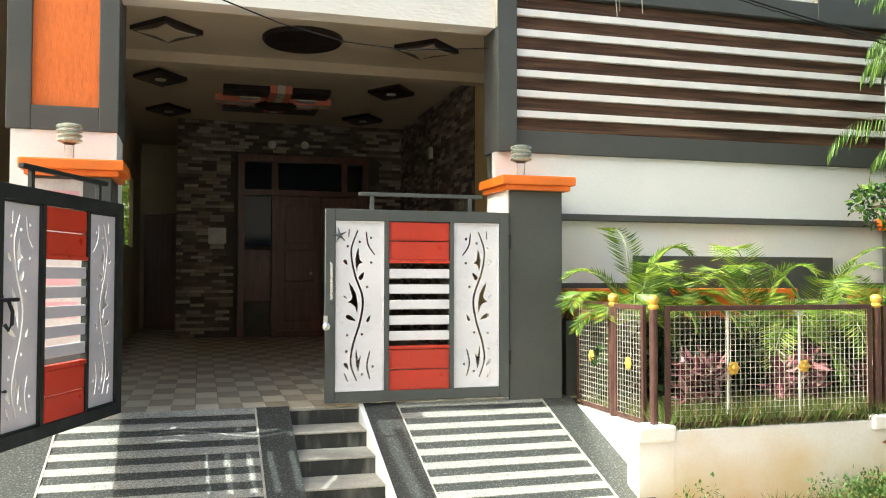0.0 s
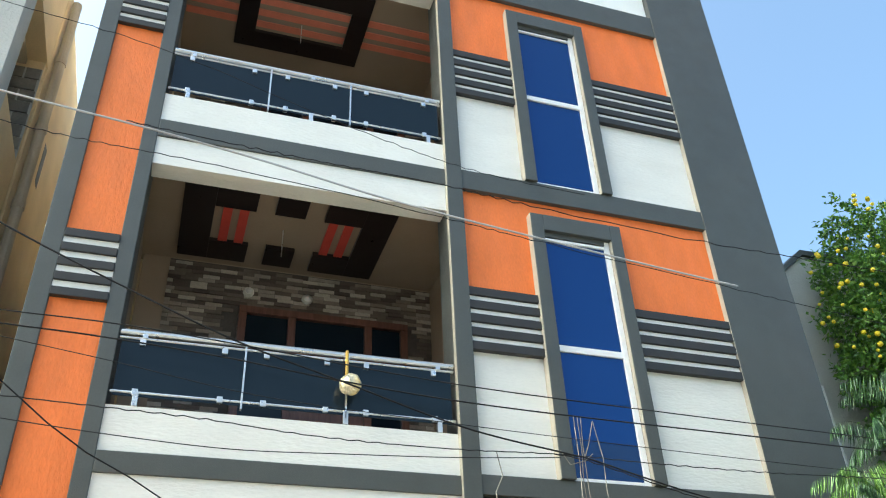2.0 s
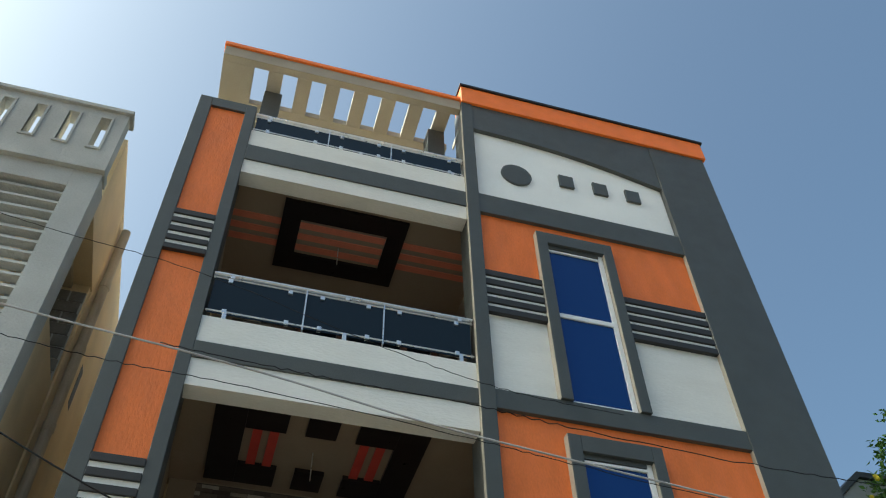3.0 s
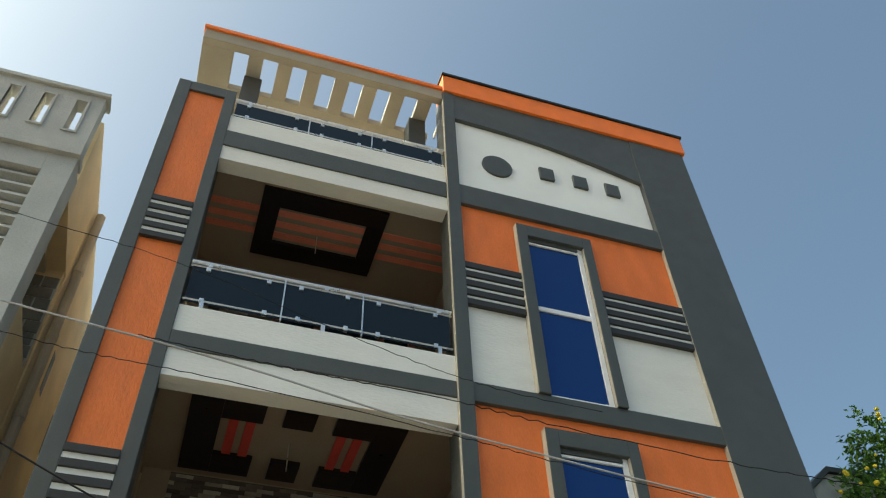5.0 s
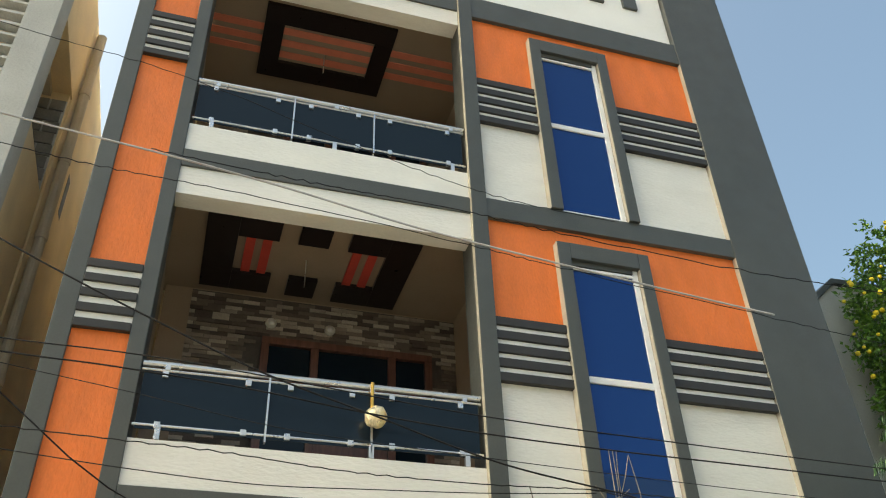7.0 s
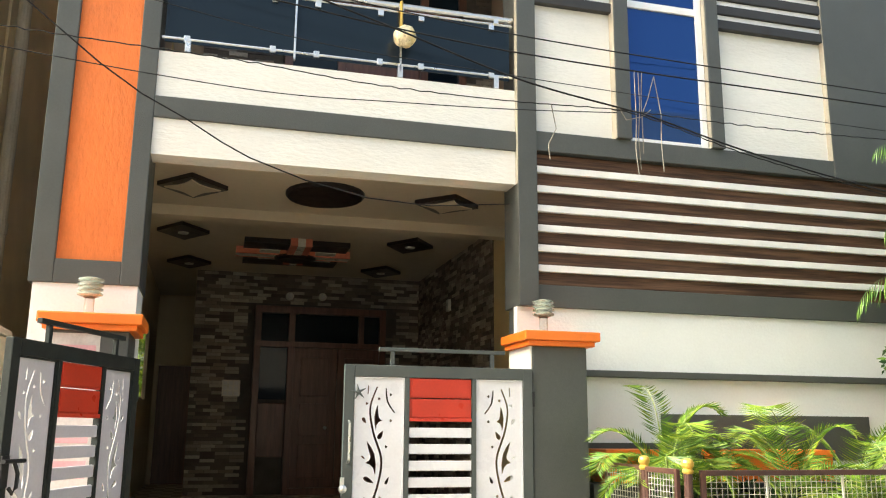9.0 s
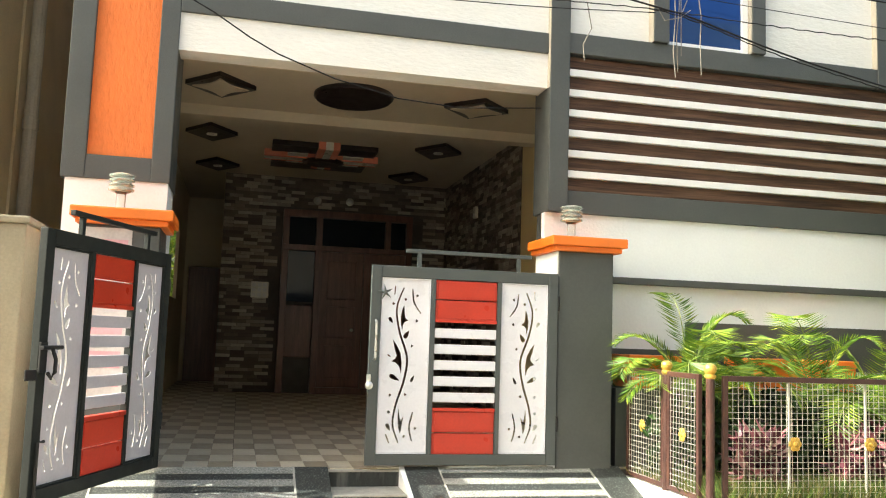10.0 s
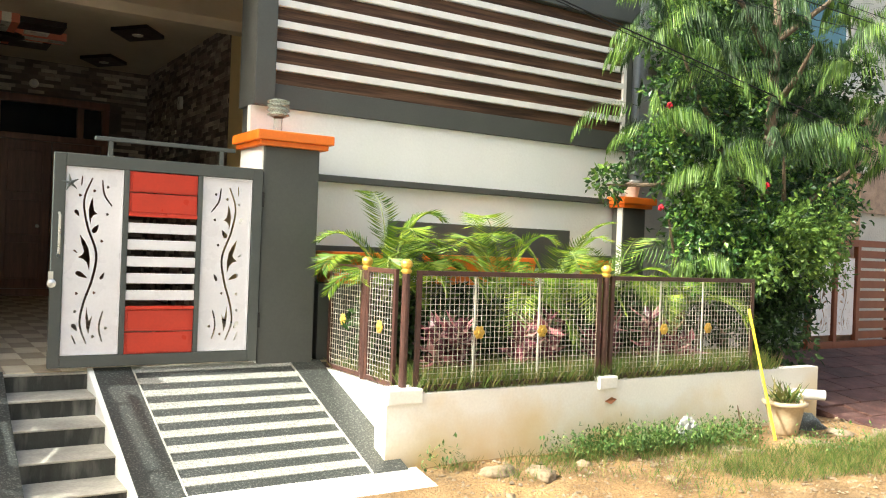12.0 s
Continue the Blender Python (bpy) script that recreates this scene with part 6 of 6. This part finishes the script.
part("recess_head", box(-4.6, -4.2, 0.32, 1.46, 7.9, 7.97), NB_PIPE, nb)
part("tile_grout", box(-4.498, -4.02, 1.372, 1.38, 6.5, TZ), NBW, nb, "pale joints")
for j in range(int((TZ - 6.45) / 0.16)):
    z = TZ - 0.16 * (j + 1)
    u = -4.498 - (0.17 if j % 2 else 0.0)
    while u < -4.03:
        a, b = max(u, -4.498), min(u + 0.31, -4.022)
        if b - a > 0.04:
            part("wall_tile", box(a + 0.006, b - 0.006, 1.355, 1.372, z + 0.006, z + 0.148), NBT, nb)
        u += 0.32
part("rain_pipe", rod((NX + 0.07, 1.62, -0.5), (NX + 0.07, 1.62, 9.2), 0.055, 14), NB_PIPE, nb, "dull cream rainwater pipe")
for z in (2.5, 4.6, 6.2, 7.2, 8.2):
    part("pipe_collar", rod((NX + 0.07, 1.62, z), (NX + 0.07, 1.62, z + 0.09), 0.064, 14), NB_PIPE, nb)
part("roof", box(xl, NX - 0.2, 0.3, 9.0, 8.2, 8.35), NBW, nb)
NB_PIL = mat("faded_cream_render", (0.30, 0.275, 0.19), 0.75, vary=0.15, scale=2, bump=0.004, bscale=50, stain=(0.20, 0.175, 0.12), stain_amt=0.6)
np_ = thing("neighbour_pillar", (-3.66, -0.2, -0.5), "plain cream gate pillar of the next plot", "gate pillar")
part("shaft", box(-3.92, -3.42, -0.42, -0.02, -0.55, 1.50, 0.012), NB_PIL, np_)
part("cap", box(-3.94, -3.40, -0.44, 0.0, 1.50, 1.545, 0.012), NB_PIL, np_)

# ---------------------------------------------------------------- house on the right
nr = thing("neighbour_house", (7, 4, -0.5), "narrow pale grey plastered next house half hidden by trees", "house")
part("front_wall", prism([(4.75, -0.5), (9.8, -0.5), (9.8, 6.9), (5.1, 6.75), (4.75, 6.45)], 1.0, 1.2), NBW, nr)
part("side_wall", box(4.75, 4.95, 1.2, 8.0, -0.5, 6.4), NBW, nr)
part("coping", prism([(4.72, 6.44), (5.1, 6.76), (9.8, 6.91), (9.8, 6.97), (5.08, 6.83), (4.70, 6.50)], 0.96, 1.24), GREY, nr)
part("down_pipe", rod((4.72, 0.96, -0.3), (4.72, 0.96, 4.9), 0.04, 12), PLASTIC_WHITE, nr)
for x0, x1, z0, z1 in ((5.6, 6.8, 3.6, 4.8), (7.4, 8.6, 3.6, 4.8), (5.8, 6.9, 0.9, 2.1)):
    w = part("window", box(x0, x1, 0.94, 1.0, z0, z1), UPVC, nr)
    part("pane", box(x0 + 0.06, x1 - 0.06, 0.925, 0.94, z0 + 0.06, z1 - 0.06), TEAL_GLASS, w)
    part("sill", box(x0 - 0.05, x1 + 0.05, 0.88, 1.0, z0 - 0.06, z0), NBW, w)
part("balcony_band", box(4.9, 9.8, 0.6, 1.0, 3.0, 3.12), NBW, nr)
part("brick_panel", box(7.0, 9.8, 0.95, 1.0, 1.6, 2.9), mat("pale_brick_face", (0.34, 0.25, 0.19), 0.8, vary=0.3, scale=8), nr)

# brown gate and its pillars, next plot
ng = thing("brown_gate", (7.6, -0.1, -0.1), "reddish-brown gate with white cut-work panels", "gate")
for x0, x1, m in ((6.86, 7.28, "white"), (7.34, 7.72, "white"), (7.78, 8.4, "slats"), (8.46, 8.84, "white"), (8.9, 9.3, "white")):
    if m == "white":
        b = cut_sheet(x1 - x0 - 0.04, 0.9, x0 < 7.3)
        b.transform(Matrix.Translation((x0 + 0.02, 0.0, 0.05)))
        part("cut_sheet", b, GATE_WHITE, ng, "white cut-work sheet")
    else:
        for i in range(9):
            part("slat", box(x0, x1, -0.02, 0.02, 0.0 + 0.12 * i, 0.09 + 0.12 * i, 0.005), mat("red_brown_enamel", (0.20, 0.06, 0.03), 0.4) if i == 0 else bpy.data.materials["red_brown_enamel"], ng)
RB = bpy.data.materials["red_brown_enamel"]
for x in (6.80, 7.28, 7.72, 8.40, 8.84, 9.30):
    part("upright", box(x, x + 0.06, -0.03, 0.03, -0.12, 1.15, 0.004), RB, ng)
part("top_bar", box(6.80, 9.36, -0.028, 0.028, 1.09, 1.17, 0.004), RB, ng)
part("bottom_bar", box(6.80, 9.36, -0.028, 0.028, -0.1, -0.02, 0.004), RB, ng)
ng.location.x -= 0.26
sp = thing("stone_pillar", (7.65, 0.4, -0.4), "carved sandstone gate pillar of the next plot", "gate pillar")
part("shaft", box(7.45, 7.85, 0.2, 0.6, -0.5, 2.0, 0.015), mat("pink_sandstone", (0.50, 0.33, 0.24), 0.8, vary=0.25, scale=9, bump=0.01, bscale=40), sp)
part("carved_panel", box(7.52, 7.78, 0.175, 0.2, 1.4, 1.85, 0.012), bpy.data.materials["pink_sandstone"], sp)
part("cap", box(7.40, 7.90, 0.15, 0.65, 2.0, 2.08, 0.012), NBW, sp)
drive = solo("driveway", side_prism([(0.4, -0.10), (-0.1, -0.10), (-2.1, -0.47), (-2.1, -0.7), (0.4, -0.7)], 4.55, 10.5), BRICK_PAVE, "reddish-brown paved drive before the next gate", "driveway", "structure")
for j in range(7):
    for i in range(10):
        y0 = -0.12 - 0.28 * j
        x0 = 4.6 + 0.58 * i + (0.29 if j % 2 else 0.0)
        z0, z1 = -0.10 + 0.185 * (y0 + 0.1), -0.10 + 0.185 * (y0 + 0.1 - 0.265)
        part("paver", side_prism([(y0, z0 + 0.018), (y0 - 0.265, z1 + 0.018), (y0 - 0.265, z1 - 0.02), (y0, z0 - 0.02)], x0, x0 + 0.565), BRICK_PAVE, drive)
# assumed houses behind the viewer, unseen: they block skylight and bounce light back
NBO = mat("pale_cream_render", (0.68, 0.65, 0.58), 0.8, vary=0.12, scale=1.2)
for x0, x1, h, m in ((-18, -5.2, 6.6, NBO), (-4.8, 4.0, 6.2, NBO), (4.3, 18, 6.6, NBO)):
    t = thing("unseen_house", ((x0 + x1) / 2, -14, -0.5), "assumed unseen house that blocks skylight and bounces light", "house", "houses across the street")
    part("wall", box(x0, x1, -14.5, -9.2, -0.55, h), m, t)
    part("parapet", box(x0 - 0.1, x1 + 0.1, -9.3, -9.1, h, h + 0.9), m, t)
    for i in range(3):
        for z in (1.0, 4.2):
            xx = x0 + (x1 - x0) * (0.2 + 0.3 * i)
            w = part("window", box(xx - 0.6, xx + 0.6, -9.2, -9.15, z, z + 1.3), UPVC, t)
            part("pane", box(xx - 0.52, xx + 0.52, -9.15, -9.13, z + 0.08, z + 1.22), DARK_GLASS, w)

# ---------------------------------------------------------------- stone cladding strips and floor tiles
def clad(parent, u0, u1, z0, z1, place, limit, holes, seed, h=0.052, step=0.235):
    """Courses of thin stone strips; place(u, z) gives the mesh pose. The first ones are objects, the rest is joined."""
    r = random.Random(seed)
    depth = [0.008, 0.014, 0.020]
    base = []
    for d in depth:
        me = bpy.data.meshes.new("strip")
        b = box(0, step - 0.004, -d, 0.0, 0, h - 0.004, 0.0)
        b.to_mesh(me)
        b.free()
        me.materials.append(CLAD)
        base.append(me)
    rest = bmesh.new()
    n = 0
    grout = box(0, u1 - u0, -0.003, 0.0, 0, z1 - z0)
    grout.transform(place(u0, z0))
    part("grout", grout, MORTAR, parent)
    o = ORIGIN.get(parent, Vector((0, 0, 0)))
    for j in range(int((z1 - z0) / h)):
        z = z0 + h * j
        u = u0 + step * (r.choice((0, 0.33, 0.5, 0.75)) - 1)
        while u < u1:
            a, b = max(u, u0), min(u + step, u1)
            if b - a > 0.03 and not any(a < q1 and b > q0 and z + h > w0 and z < w1 for q0, q1, w0, w1 in holes):
                m = place(a, z)
                if n < limit and b - a > step - 0.01:
                    ob = new("strip", r.choice(base))
                    ob.parent = parent
                    ob.matrix_basis = Matrix.Translation(-o) @ m
                    n += 1
                else:
                    k = box(0, b - a - 0.004, -r.choice(depth), 0.0, 0, h - 0.004)
                    k.transform(m)
                    me = bpy.data.meshes.new("tmp")
                    k.to_mesh(me)
                    k.free()
                    rest.from_mesh(me)
                    bpy.data.meshes.remove(me)
            u += step
    ob = part("strips_rest", rest, CLAD_ISL, parent)
    tagged(ob, kind="stuff")


clad(wall_back, -2.46, 0.76, FLOOR, 3.14, lambda u, z: Matrix.Translation((u, 6.42, z)), 300, [(-1.64, 0.25, 0, 2.67)], 3, 0.048, 0.195)
clad(wall_right, 2.86, 6.40, FLOOR, 3.14, lambda u, z: Matrix.Translation((0.76, 9.26 - u, z)) @ Matrix.Rotation(radians(-90), 4, "Z"), 300, [], 5, 0.048, 0.195)
bw = [o for o in bpy.data.objects if o.name.startswith("balcony_back_wall")]
clad(bw[0], -2.43, 0.42, 3.35, 6.03, lambda u, z: Matrix.Translation((u, 1.88, z)), 300, [(-1.70, 0.14, 3.0, 5.54)], 7, 0.046, 0.175)
clad(bw[1], -2.45, 0.42, 6.4, 9.08, lambda u, z: Matrix.Translation((u, 1.88, z)), 300, [(-1.70, 0.14, 6.0, 8.59)], 9, 0.046, 0.175)

ta, tb = bpy.data.meshes.new("tile"), bpy.data.meshes.new("tile")
TS = 0.15
for me, m in ((ta, TILE_A), (tb, TILE_B)):
    b = box(0, TS - 0.003, 0, TS * 2 - 0.003, -0.012, 0)
    b.to_mesh(me)
    b.free()
    me.materials.append(m)
restA, restB = bmesh.new(), bmesh.new()
n = 0
for j in range(int(9.3 / (TS * 2))):
    y = -0.40 + TS * 2 * j
    for i in range(26):
        x = -3.2 + TS * i
        dark = (i + j) % 2 == 0
        if n < 300:
            ob = new("tile", tb if dark else ta)
            ob.parent = porch_floor
            ob.location = (x, y, FLOOR)
            n += 1
        else:
            box(x, x + TS - 0.003, y, y + TS * 2 - 0.003, FLOOR - 0.012, FLOOR, bm=restB if dark else restA)
tagged(part("tiles_rest", restA, TILE_AI, porch_floor), kind="stuff")
tagged(part("tiles_rest", restB, TILE_BI, porch_floor), kind="stuff")
